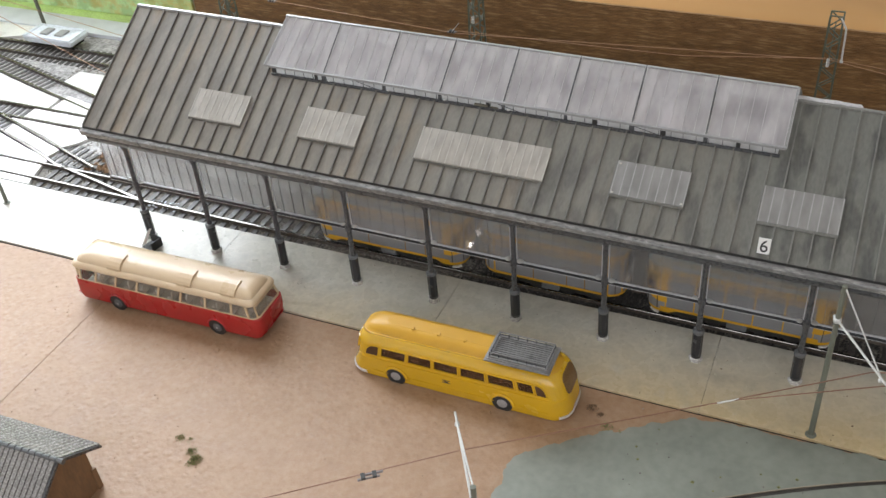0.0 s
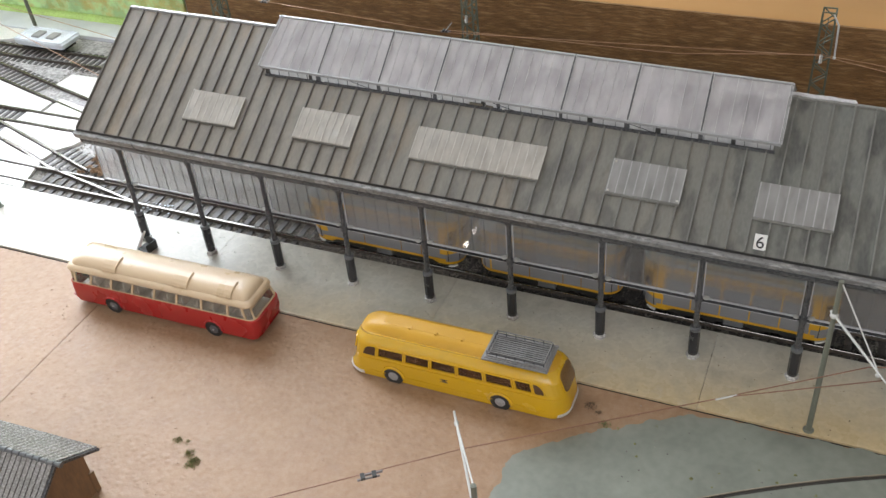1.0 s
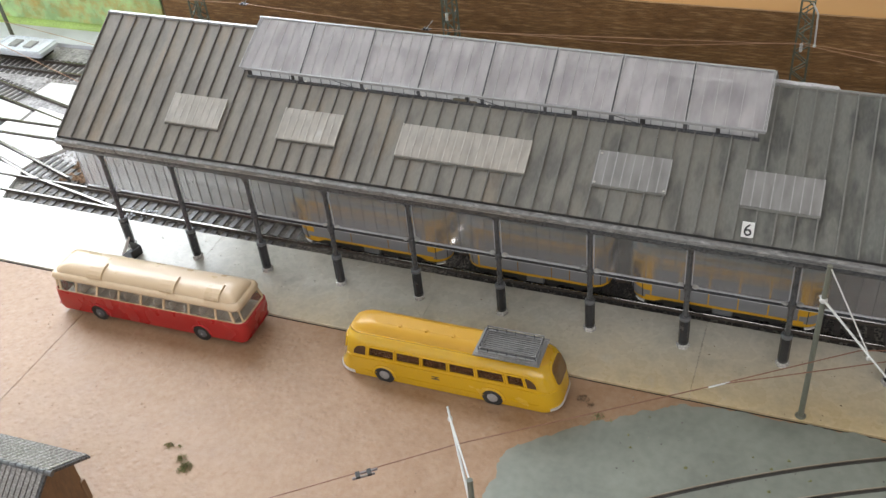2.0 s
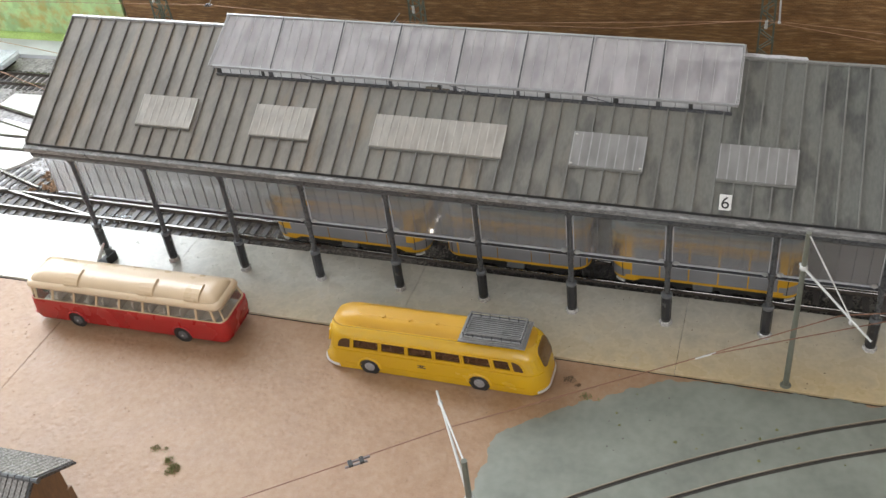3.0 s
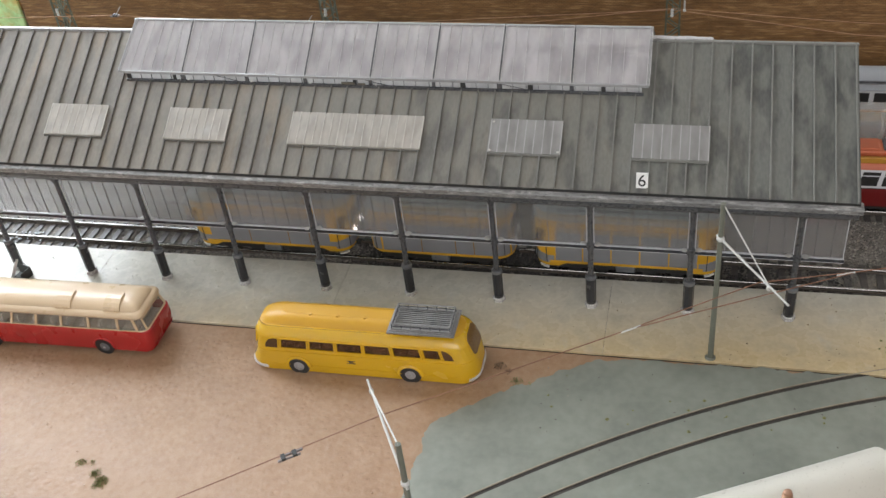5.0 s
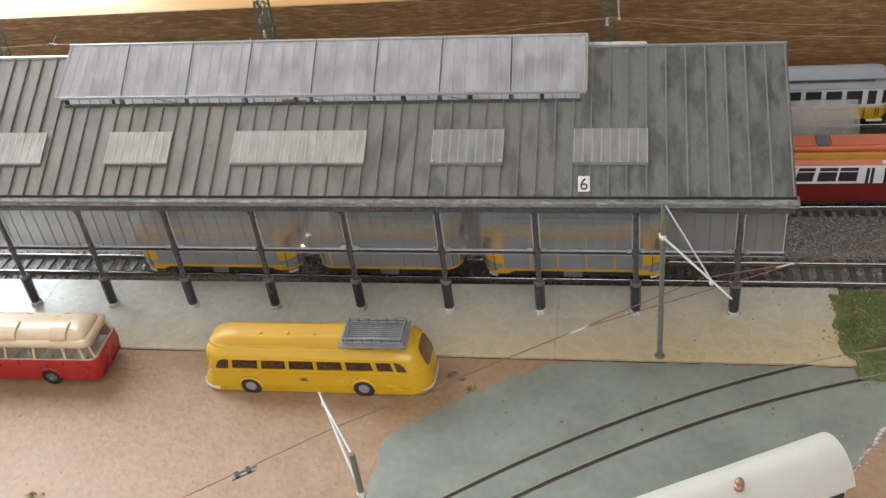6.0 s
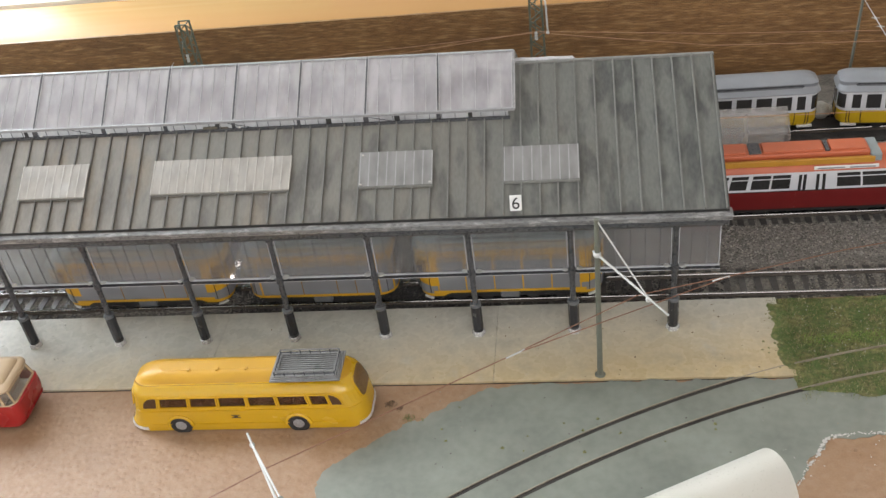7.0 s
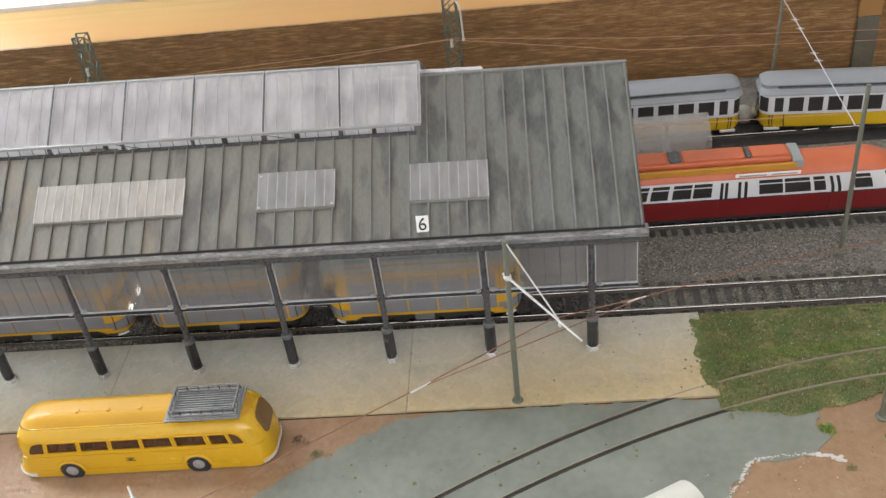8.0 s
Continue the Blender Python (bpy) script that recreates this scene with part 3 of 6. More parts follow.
# ---- tracks ----
def track(name, x0, x1, y0, y1, label, spacing=6.6, gaps=()):
    ob = thing(name, label=label, category="railway track", kind="structure")
    length = math.hypot(x1 - x0, y1 - y0)
    ang = math.degrees(math.atan2(y1 - y0, x1 - x0))
    ob.matrix_world = pose(x0 * MM, y0 * MM, 0, 0, 0, ang)
    for off in (-8.7, 8.7):
        web = Shape().profile_x([(off - 0.9, -2.6), (off + 0.9, -2.6), (off + 0.9, -2.2), (off + 0.25, -1.8), (off + 0.25, -0.7), (off - 0.25, -0.7), (off - 0.25, -1.8), (off - 0.9, -2.2)], 0, length)
        rail = part("rail", web, M_RAILDARK, ob, "tarnished rail web and foot")
        head = Shape().profile_x([(off - 0.6, -0.8), (off + 0.6, -0.8), (off + 0.75, -0.3), (off + 0.55, 0.05), (off - 0.55, 0.05), (off - 0.75, -0.3)], 0, length)
        part("rail_head", head, M_RAIL, rail, "bright worn rail head")
    first = None
    n = int(length / spacing)
    for k in range(n):
        x = (k + 0.5) * spacing
        if any(a < x < b for a, b in gaps):
            continue
        if first is None:
            first = part("sleeper", Shape().box(-1.8, 1.8, -15.5, 15.5, -3.9, -2.6), M_SLEEPER, ob)
            first.matrix_basis = pose(x * MM, 0, 0)
        else:
            again(first, ob, x, random.uniform(-0.3, 0.3), random.uniform(-0.15, 0.0), random.uniform(-1, 1))
    return ob


SECOND_Y, THIRD_Y = 113.2, 210.8


def station_y(x):
    """The middle of the station track, which runs a little askew to the platform."""
    return 42.5 - 0.0075 * (x - 30)


track("station_track", -640, 860, station_y(-640), station_y(860), "steel rails on dark sleepers through the station hall", spacing=8.6, gaps=((0, 400),))
track("second_track", -640, 860, SECOND_Y, SECOND_Y, "steel rails on dark sleepers behind the hall", gaps=((0, 262), (326, 520), (560, 1000)))
track("third_track", -640, 860, THIRD_Y, THIRD_Y, "steel rails on dark sleepers before the brick wall", gaps=((0, 160), (350, 392), (420, 1500)))
track("crossover_track", -527, -240, 210.2, 133.2, "diverging steel rails crossing between the rear tracks", gaps=((0, 80), (205, 400)))


def crossover():
    """A turnout whose rails draw together towards the station track."""
    ob = thing("crossover_track", label="curved steel rails of a turnout into the station track", category="railway track", kind="structure")
    for path in ([(-470, 146), (-400, 125.5), (-334, 103.3), (-270, 82.5), (-204, 60.4)], [(-470, 128), (-400, 107.5), (-319, 84.0), (-276, 70.0), (-237, 55.5), (-190, 46.0), (-143, 35.8)]):
        web = part("rail", ribbon(path, 1.4, -2.6, -0.8), M_RAILDARK, ob, "tarnished rail web and foot")
        part("rail_head", ribbon(path, 1.7, -0.8, 0.05), M_RAIL, web, "bright worn rail head")
    first = None
    for k in range(12):
        x = -336 + 6.4 * k if k < 4 else -250 + 6.4 * (k - 4)
        y = 101.0 - 0.3 * (x + 334) * 1.02
        if first is None:
            first = part("sleeper", Shape().box(-1.4, 1.4, -16, 16, -3.9, -2.6), M_SLEEPER, ob)
            first.matrix_basis = pose(x * MM, (y - 6) * MM, 0, 0, 0, -16)
        else:
            again(first, ob, x, y - (6 if k < 4 else 2), 0, -16 if k < 4 else -9)


crossover()

tagged(part("pale_gravel", Shape().prism(ragged([(-880, 46), (-262, 46), (-222, 62), (-206, 100), (-226, 150), (-214, 200), (-250, 250), (-880, 250)], 4.0, 5.0, 6.0), -3.7, -3.25), M_PALEGRAVEL), "mottled grey-brown gravel between the tracks of the throat", "gravel", kind="structure")
# dark strip painting the shade under and between the rear trams
tagged(part("sooty_bed", Shape().box(392, 700, 188, 236, -3.7, -2.9), M_SHADEBALLAST), "dark ballast bed with the rear trams' shade painted in", "ballast", kind="structure")
# level boards between the rails at the left
boards = thing("track_boards", label="pale level boards between the rails", category="boards", kind="structure")
for outline in ([(-640, 56), (-246, 56), (-250, 62), (-276, 67.6), (-319, 81.6), (-400, 104), (-640, 104)],
                [(-314, 84.6), (-276, 72.2), (-250, 63), (-248, 73.2), (-314, 94.6)], [(-322, 101), (-314, 99.0), (-248, 77.6), (-240, 86), (-232, 102.4), (-322, 102.4)],
                [(-640, 27.4), (-238, 27.4), (-241, 34), (-640, 34.8)], [(-640, 37.6), (-242, 37.0), (-246, 51.4), (-640, 51.8)],
                [(-314, 106.6), (-233, 106.6), (-233, 120), (-314, 120)], [(-300, 123.8), (-233, 123.8), (-233, 130), (-268, 139.0), (-300, 146)],
                [(-322, 164.5), (-320, 185), (-286, 186), (-238, 182), (-238, 144), (-272, 152.5)], [(-640, 123.8), (-304, 123.8), (-304, 139), (-334, 146.5), (-395, 163.5), (-470, 178), (-640, 188)],
                [(-640, 222), (-447, 222), (-412, 238), (-426, 250), (-640, 250)]):
    part("board", Shape().prism(ragged(outline, 7.0, 0.7, 2.0 + outline[0][0]), -3.4, -0.8), M_BOARD, boards)

# the street tramway curve, its rails sunk in the roadway
def curve_y(x):
    d = min(x, 545) - 370
    return -45.5 + 0.419 * d - 0.00113 * d * d


CURVE = [(x, curve_y(x)) for x in range(150, 700, 6)]
tramway = thing("tramway_track", label="curved tram rails sunk into the blue-grey roadway", category="tram track", kind="structure")
for off in (0.0, -16.9):
    part("groove", ribbon(CURVE, 1.7, -2.0, -0.42, off), M_GROOVE, tramway)
    part("rail", ribbon([q for q in CURVE if q[0] < 422], 0.6, -1.9, 0.1, off + 1.15), M_RAILRUST, tramway, "tarnished rail head in the roadway")
    part("rail", ribbon([q for q in CURVE if q[0] > 416], 0.85, -1.9, 0.6, off + 0.55), M_RAILRUST, tramway, "paler worn rail in the grass")

# ---- the station hall ----
HALL_X0, HALL_X1 = -129.0, 387.0
RIDGE_Y, RIDGE_Z, EAVE_Y, EAVE_Z = 74.0, 128.0, -3.5, 83.0
SLOPE = (RIDGE_Z - EAVE_Z) / (RIDGE_Y - EAVE_Y)


def settled(co):
    """The hall stands a trifle lower towards its right end."""
    return Vector((co.x, co.y, co.z * (1 - 0.00012 * (co.x - 130))))


def roof_z(y):
    return EAVE_Z + (y - EAVE_Y) * SLOPE


hall = thing("station_hall", label="model station train shed with grey seamed roof", category="train shed")
SEAMS = [-128.4 + 10.7 * k for k in range(7)] + [-53.5 + 9.22 * k for k in range(39)] + [305.8 + 10.0 * k for k in range(9)]
LX0, LX1, LY, LZ, LRZ = -15.5, 284.5, 46.0, 116.0, 135.4
# the rafters of the lantern are unevenly spaced, and its end leans outwards at the foot
RAFTERS = [(-13.8, -17.8), (22.7, 22.3), (61.8, 61.8), (97.3, 97.0), (135.2, 135.2), (170.9, 170.8), (207.0, 207.0), (244.8, 245.4), (284.5, 284.5)]
OPEN_Y = 45.0
for side in (1, -1):
    def yy(y):
        return y if side == 1 else 2 * RIDGE_Y - y
    roof = Shape()
    # the sheet leaves an opening under the lantern
    for xa, xb, ya, yb in ((HALL_X0, LX0 + 3, EAVE_Y, RIDGE_Y), (LX0 + 3, LX1 - 3, EAVE_Y, OPEN_Y), (LX1 - 3, HALL_X1, EAVE_Y, RIDGE_Y)):
        p0, p1 = (yy(ya), roof_z(ya)), (yy(yb), roof_z(yb))
        roof.profile_x([p0, p1, (p1[0], p1[1] - 1.2), (p0[0], p0[1] - 1.2)], xa, xb)
    roof_ob = part("roof_slope", roof, M_ROOF, hall, "weathered grey zinc roof slope", warp=settled)
    for x in SEAMS:
        under = LX0 + 3 < x < LX1 - 3
        y1 = OPEN_Y if under else RIDGE_Y
        seam = Shape().profile_x([(yy(EAVE_Y - 0.2), roof_z(EAVE_Y) - 0.2), (yy(y1), roof_z(y1) - 0.2), (yy(y1), roof_z(y1) + 1.15), (yy(EAVE_Y - 0.2), roof_z(EAVE_Y) + 1.15)], x - 0.35, x + 0.35)
        part("seam", seam, M_SEAM, roof_ob, warp=settled)
    y0 = OPEN_Y
    curb = Shape().profile_x([(yy(y0 - 0.6), roof_z(y0) - 0.5), (yy(y0 + 0.6), roof_z(y0) - 0.5), (yy(y0 + 0.6), roof_z(y0) + 1.1), (yy(y0 - 0.6), roof_z(y0) + 0.9)], LX0 + 2, LX1 - 2)
    part("curb", curb, M_IRON, hall, warp=settled)
    ea = yy(EAVE_Y)
    part("drip_edge", Shape().profile_x([(ea - 0.3 * side, 82.9), (ea + 1.5 * side, 82.9), (ea + 1.5 * side, 81.5), (ea - 0.3 * side, 81.5)], HALL_X0, HALL_X1), M_BLACK, hall, warp=settled)
    d = side
    gutter = Shape().profile_x([(ea + 3.0 * d, 81.5), (ea + 0.2 * d, 81.6), (ea - 2.3 * d, 80.6), (ea - 2.6 * d, 80.2), (ea - 2.6 * d, 79.6), (ea - 1.9 * d, 79.1), (ea - 1.9 * d, 77.6), (ea - 1.2 * d, 76.8), (ea + 0.4 * d, 76.6), (ea + 3.0 * d, 76.4)], HALL_X0 - 1.5, HALL_X1 + 1.5)
    part("gutter", gutter, M_GUTTER, hall, "grey moulded gutter with worn pale edges", warp=settled)
    beam = Shape().profile_x([(ea + 0.6 * d, 76.5), (ea + 5.2 * d, 76.5), (ea + 5.2 * d, 71.5), (ea + 1.6 * d, 71.5), (ea + 0.6 * d, 73.6)], HALL_X0 - 0.5, HALL_X1 + 0.5)
    part("beam", beam, M_IRON, hall, warp=settled)
part("ridge_cap", Shape().box(HALL_X0 - 0.3, LX0, RIDGE_Y - 1.3, RIDGE_Y + 1.3, 127.2, 128.9, 0.3), M_MULLION, hall, warp=settled)
part("ridge_cap", Shape().box(LX1, HALL_X1 + 0.3, RIDGE_Y - 1.1, RIDGE_Y + 1.1, 127.2, 128.7, 0.3), M_SEAM, hall, warp=settled)
part("ridge_board", Shape().prism(ragged([(LX1 - 2, RIDGE_Y + 0.5), (LX1 + 32, RIDGE_Y + 0.8), (LX1 + 31, RIDGE_Y + 3.6), (LX1 - 2, RIDGE_Y + 4.2)], 1.5, 0.9, 4.0), 127.5, 128.9), M_PALEBAR, hall, "chipped white plastic strip lying along the ridge", warp=settled)

# pillars
for row in (2.2, 2 * RIDGE_Y - 2.2):
    for k in range(10):
        x = -105.2 + 52 * k
        row_y = row + 0.003 * (x - 100)
        p = Shape().turned(x, row_y, [(1.55, 22.0), (1.5, 40.2), (2.1, 40.6), (2.1, 44.0), (1.5, 44.4), (1.35, 66.5), (2.2, 68.5), (2.6, 71.6)], 14)
        pillar = part("pillar", p, M_IRON, hall, "slender dark iron pillar with a thick sleeve", smooth=True, warp=settled)
        b = Shape().turned(x, row_y, [(2.3, 0.9), (2.3, 4.0), (2.9, 4.3), (2.9, 20.0), (2.3, 20.4)], 8)
        part("sleeve", b, M_SLEEVE, pillar, smooth=False, warp=settled)
        part("sleeve_ring", Shape().turned(x, row_y, [(2.5, 19.8), (3.1, 20.2), (3.05, 21.6), (2.4, 22.2)], 16), M_COLLAR, pillar, smooth=True, warp=settled)
        f = Shape().turned(x, row_y, [(3.7, -0.2), (3.7, 2.2), (3.2, 2.6), (2.2, 2.7)], 6)
        part("foot", f, M_FOOT, pillar, "pale grey six-sided foot", warp=settled)
        part("foot_ring", Shape().turned(x, row_y, [(2.7, 2.6), (2.7, 4.0), (2.4, 4.1)], 14), M_BLACK, pillar, smooth=True, warp=settled)
        c = Shape().box(x - 3.4, x + 3.4, row_y - 2.4, row_y + 1.6, 70.2, 72.2, 0.3)
        part("capital", c, M_IRON, pillar, warp=settled)

# glazing bays with bars
for row_y, sgn in ((2.8, 1), (2 * RIDGE_Y - 2.8, -1)):
    edges = [-128.0] + [-105.2 + 52 * k for k in range(10)] + [386.5]
    for xa, xb in zip(edges, edges[1:]):
        pane = Shape().box(xa + 1.4, xb - 1.4, row_y + 0.8, row_y + 1.4, 42.5, 73.0)
        bay = part("glazing", pane, M_GLAZE, hall, "cloudy clear plastic glazing with upright bars", warp=settled)
        n = max(2, round((xb - xa) / 7.4))
        for j in range(1, n):
            x = xa + (xb - xa) * j / n
            part("glazing_bar", Shape().box(x - 0.17, x + 0.17, row_y + 0.45, row_y + 0.8, 43.0, 72.0), M_GBAR, bay, warp=settled)
        part("frame_bar", Shape().box(xa + 1.2, xb - 1.2, row_y - 0.5, row_y + 1.6, 40.8, 42.3, 0.2), M_SLEEVE, bay, warp=settled)
        part("frame_bar", Shape().box(xa + 1.2, xb - 1.2, row_y - 0.3, row_y + 1.2, 40.4, 40.8), M_EDGE, bay, warp=settled)
        part("frame_bar", Shape().box(xa + 1.2, xb - 1.2, row_y + 0.1, row_y + 1.5, 42.3, 42.9, 0.15), M_EDGE, bay, "pale edge of the glazing", warp=settled)
        for xe in (xa + 1.9, xb - 1.9):
            part("frame_bar", Shape().box(xe - 0.2, xe + 0.2, row_y + 0.1, row_y + 0.8, 43.0, 72.0), M_EDGE, bay, warp=settled)
        if sgn == 1:
            part("frame_bar", Shape().box(xa + 1.6, xb - 1.6, row_y + 0.1, row_y + 0.8, 70.2, 70.7), M_EDGE, bay, warp=settled)

for k in range(10):
    x = -105.2 + 52 * k
    for e in (-1, 1):
        g = Shape().ball((x + e * random.uniform(3.0, 4.2), 2.4, 43.6 + random.uniform(-0.3, 0.8)), random.uniform(1.4, 2.2), 0.45)
        part("glue_smear", g, M_GLUE, hall, "whitish dried glue smear", smooth=True, warp=settled)

curl = Shape()
knots = [(-85.5, -6.2, 80.5), (-83.5, -6.8, 78.6), (-81.5, -6.6, 77.4), (-79, -6.4, 77.2), (-77.2, -6.6, 75.6), (-76, -6.4, 72.0)]
for a_, c_ in zip(knots, knots[1:]):
    curl.rod(a_, c_, 0.22, n=6)
part("loose_wire", curl, M_BLACK, hall, "curled black wire hanging from the gutter", warp=settled)

# skylights: ribbed translucent sheets lying on the front slope
for xa, xb in ((-56.5, -19.5), (19.5, 57), (93.8, 168.8), (205.0, 243.0), (279.0, 316.6)):
    ya, yb = 11.9, 28.9
    sk = Shape().profile_x([(ya, roof_z(ya) + 0.9), (yb, roof_z(yb) + 0.9), (yb, roof_z(yb) + 1.8), (ya, roof_z(ya) + 1.8)], xa, xb)
    sky_ob = part("skylight", sk, M_SKYLIGHT if xa < 200 else M_SKYDULL, hall, "dull white ribbed roof light sheet", warp=settled)
    lip = Shape().profile_x([(ya - 0.5, roof_z(ya) + 0.2), (ya, roof_z(ya) + 0.2), (ya, roof_z(ya) + 1.2), (ya - 0.5, roof_z(ya) + 0.9)], xa, xb)
    part("edge_strip", lip, M_SEAM, sky_ob, warp=settled)
    n = round((xb - xa) / 4.75)
    for j in range(n + 1):
        x = xa + 0.4 + (xb - xa - 0.8) * j / n
        up = 2.02 if xa < 200 else 1.88
        rib = Shape().profile_x([(ya, roof_z(ya) + 1.7), (yb, roof_z(yb) + 1.7), (yb, roof_z(yb) + up), (ya, roof_z(ya) + up)], x - 0.3, x + 0.3)
        part("rib", rib, M_RIB if xa < 200 else M_RIBDULL, sky_ob, warp=settled)
    if 200 < xa < 250:
        for x, y in ((xa + 1.2, ya + 1.0), (xb - 1.4, ya + 1.2), (xa + 1.6, yb - 1.4)):
            part("glue_blob", Shape().ball((x, y, roof_z(y) + 1.75), 0.75, 0.5), M_RIB, sky_ob, "dried white glue spot", smooth=True, warp=settled)

# lantern along the ridge
lantern = part("lantern_frame", Shape().profile_x([(RIDGE_Y - 1.0, LRZ - 0.6), (RIDGE_Y + 1.0, LRZ - 0.6), (RIDGE_Y + 0.8, LRZ + 0.5), (RIDGE_Y - 0.8, LRZ + 0.5)], LX0, LX1), M_MULLION, hall, "grey lantern ridge bar", warp=settled)
for side in (1, -1):
    def yy(y):
        return y if side == 1 else 2 * RIDGE_Y - y
    def strip(top, foot, w, z0, z1):
        """A bar or pane from the foot of the lantern's slope to its ridge."""
        sh = Shape()
        loops = []
        for x, y, z in ((foot, yy(LY), LZ), (top, yy(RIDGE_Y), LRZ)):
            half_w = w[0] / 2 if x == foot and z == LZ else w[-1] / 2
            loops.append([sh.bm.verts.new((x - half_w, y, z + z0)), sh.bm.verts.new((x + half_w, y, z + z0)), sh.bm.verts.new((x + half_w, y, z + z1)), sh.bm.verts.new((x - half_w, y, z + z1))])
        sh.skin(loops, True)
        return sh

    for (ta, fa), (tb, fb) in zip(RAFTERS, RAFTERS[1:]):
        pn = part("lantern_pane", strip((ta + tb) / 2, (fa + fb) / 2, (fb - fa - 1.0, tb - ta - 1.0), -0.35, 0.25), M_LANTERN, hall, "cloudy clear lantern pane with fine bars", warp=settled)
        for j in range(1, 6):
            part("glazing_bar", strip(ta + (tb - ta) * j / 6, fa + (fb - fa) * j / 6, (0.26,), 0.2, 0.5), M_PALEBAR, pn, warp=settled)
    for k, (top, foot) in enumerate(RAFTERS):
        ends = k in (0, 8)
        part("rafter", strip(top, foot, (0.5,), -0.5, 0.75), M_MULLION if ends else M_IRON, lantern, warp=settled)
        for e in (-0.7, 0.7):
            part("pane_edge", strip(top + e, foot + e, (0.35,), 0.2, 0.75), M_PALEBAR, lantern, warp=settled)
    edge = Shape().profile_x([(yy(LY - 0.6), LZ - 0.8), (yy(LY + 0.6), LZ - 0.4), (yy(LY + 0.6), LZ + 0.8), (yy(LY - 0.6), LZ + 0.4)], LX0 - 0.5, LX1 + 0.5)
    part("edge_bar", edge, M_MULLION, lantern, warp=settled)
    part("edge_lip", Shape().profile_x([(yy(LY - 0.7), LZ + 0.45), (yy(LY), LZ + 0.75), (yy(LY), LZ + 0.95), (yy(LY - 0.7), LZ + 0.65)], LX0 - 0.5, LX1 + 0.5), M_MULLION, lantern, warp=settled)
    ca, cb = sorted((yy(LY + 0.5), yy(LY + 1.1)))
    strip_ob = part("clerestory", Shape().box(LX0 + 3, LX1 - 3, ca, cb, 110.8, 115.4), M_CLERE, hall, "cloudy clear clerestory strip under the lantern", warp=settled)
    pa, pb = sorted((yy(LY + 0.1), yy(LY + 0.5)))
    for k in range(45):
        x = LX0 + 4 + (LX1 - LX0 - 8) * k / 44 + random.uniform(-0.5, 0.5)
        part("post", Shape().box(x - 0.13, x + 0.13, pa, pb, 110.9, 115.4), M_IRON, strip_ob, warp=settled)
    ba, bb = sorted((yy(LY - 0.5), yy(LY + 0.4)))
    # dark brackets under the rafters and a few between
    for k, x in enumerate([foot for top, foot in RAFTERS[1:-1]] + [-12.0, 17.0, 126.0, 187.0, 223.5, 262.0]):
        q = random.uniform(0.8, 1.5)
        part("bracket", Shape().box(x - q, x + q, ba, bb, 111.2, 115.2, 0.2), M_IRON if k < 7 else M_BLACK, strip_ob, "small dark bracket under the lantern edge", warp=settled)
    # white zigzag bracing close under the ridge
    for k in range(24):
        x = LX0 + 4 + (LX1 - LX0 - 8) * (k + 0.5) / 24
        for e in (-1, 1):
            part("truss_rod", Shape().rod((x, yy(RIDGE_Y - 8), LRZ - 6.4), (x + e * 5.2, yy(RIDGE_Y - 2.5), LRZ - 2.4), 0.5, n=5), M_WHITEPL, lantern, warp=settled)
    part("truss_chord", Shape().rod((LX0 + 2, yy(RIDGE_Y - 2.0), LRZ - 2.6), (LX1 - 2, yy(RIDGE_Y - 2.0), LRZ - 2.6), 0.4, n=5), M_WHITEPL, lantern, warp=settled)
    part("truss_chord", Shape().rod((LX0 + 2, yy(RIDGE_Y - 9.0), LRZ - 8.2), (LX1 - 2, yy(RIDGE_Y - 9.0), LRZ - 8.2), 0.3, n=5), M_MULLION, lantern, warp=settled)
    for x in (25.5, 64.5, 99.8, 138.0):
        part("glue_blob", Shape().ball((x, yy(LY - 0.2), 112.2), 0.8, 0.7), M_WHITEPL, strip_ob, "dried white glue blob", smooth=True, warp=settled)
    part("moss_litter", Shape().box(118, 126, ba - 0.3, bb, 111.4, 113.4, 0.4).box(127.5, 132, ba - 0.2, bb, 111.4, 112.8, 0.4), M_DRABPLATE, strip_ob, "dark olive litter under the lantern edge", warp=settled)
    for xa in (44.0, 132.0, 208.0):
        part("loose_wire", Shape().rod((xa, yy(LY - 0.3), 115.0), (xa + 13, yy(LY - 0.6), 112.2), 0.22, n=5), M_IRON, strip_ob, warp=settled)

# platform number
sign = thing("platform_sign", 285.0, -1.5, -1.5, label="small white sign with black platform number", category="sign")
board = Shape().slab((-2.9, 0.0, 84.6), (5.8, 0, 0), (0, 2.6, 7.4), 0.5)
part("sign_board", board, M_SIGN, sign)
txt = bpy.data.curves.new("numeral", "FONT")
txt.body, txt.size, txt.align_x, txt.extrude = "6", 0.0086, "CENTER", 0.00012
to = new("numeral_source", txt)
me = bpy.data.meshes.new_from_object(to.evaluated_get(bpy.context.evaluated_depsgraph_get()))
bpy.data.objects.remove(to)
me.materials.append(M_BLACK)
num = new("numeral", me)
num.parent = sign
num.matrix_basis = Matrix.Translation((0, 0.0003 - 0.00062, 0.0856 + 0.0002)) @ Euler((math.atan2(7.6, 2.6), 0, 0)).to_matrix().to_4x4()


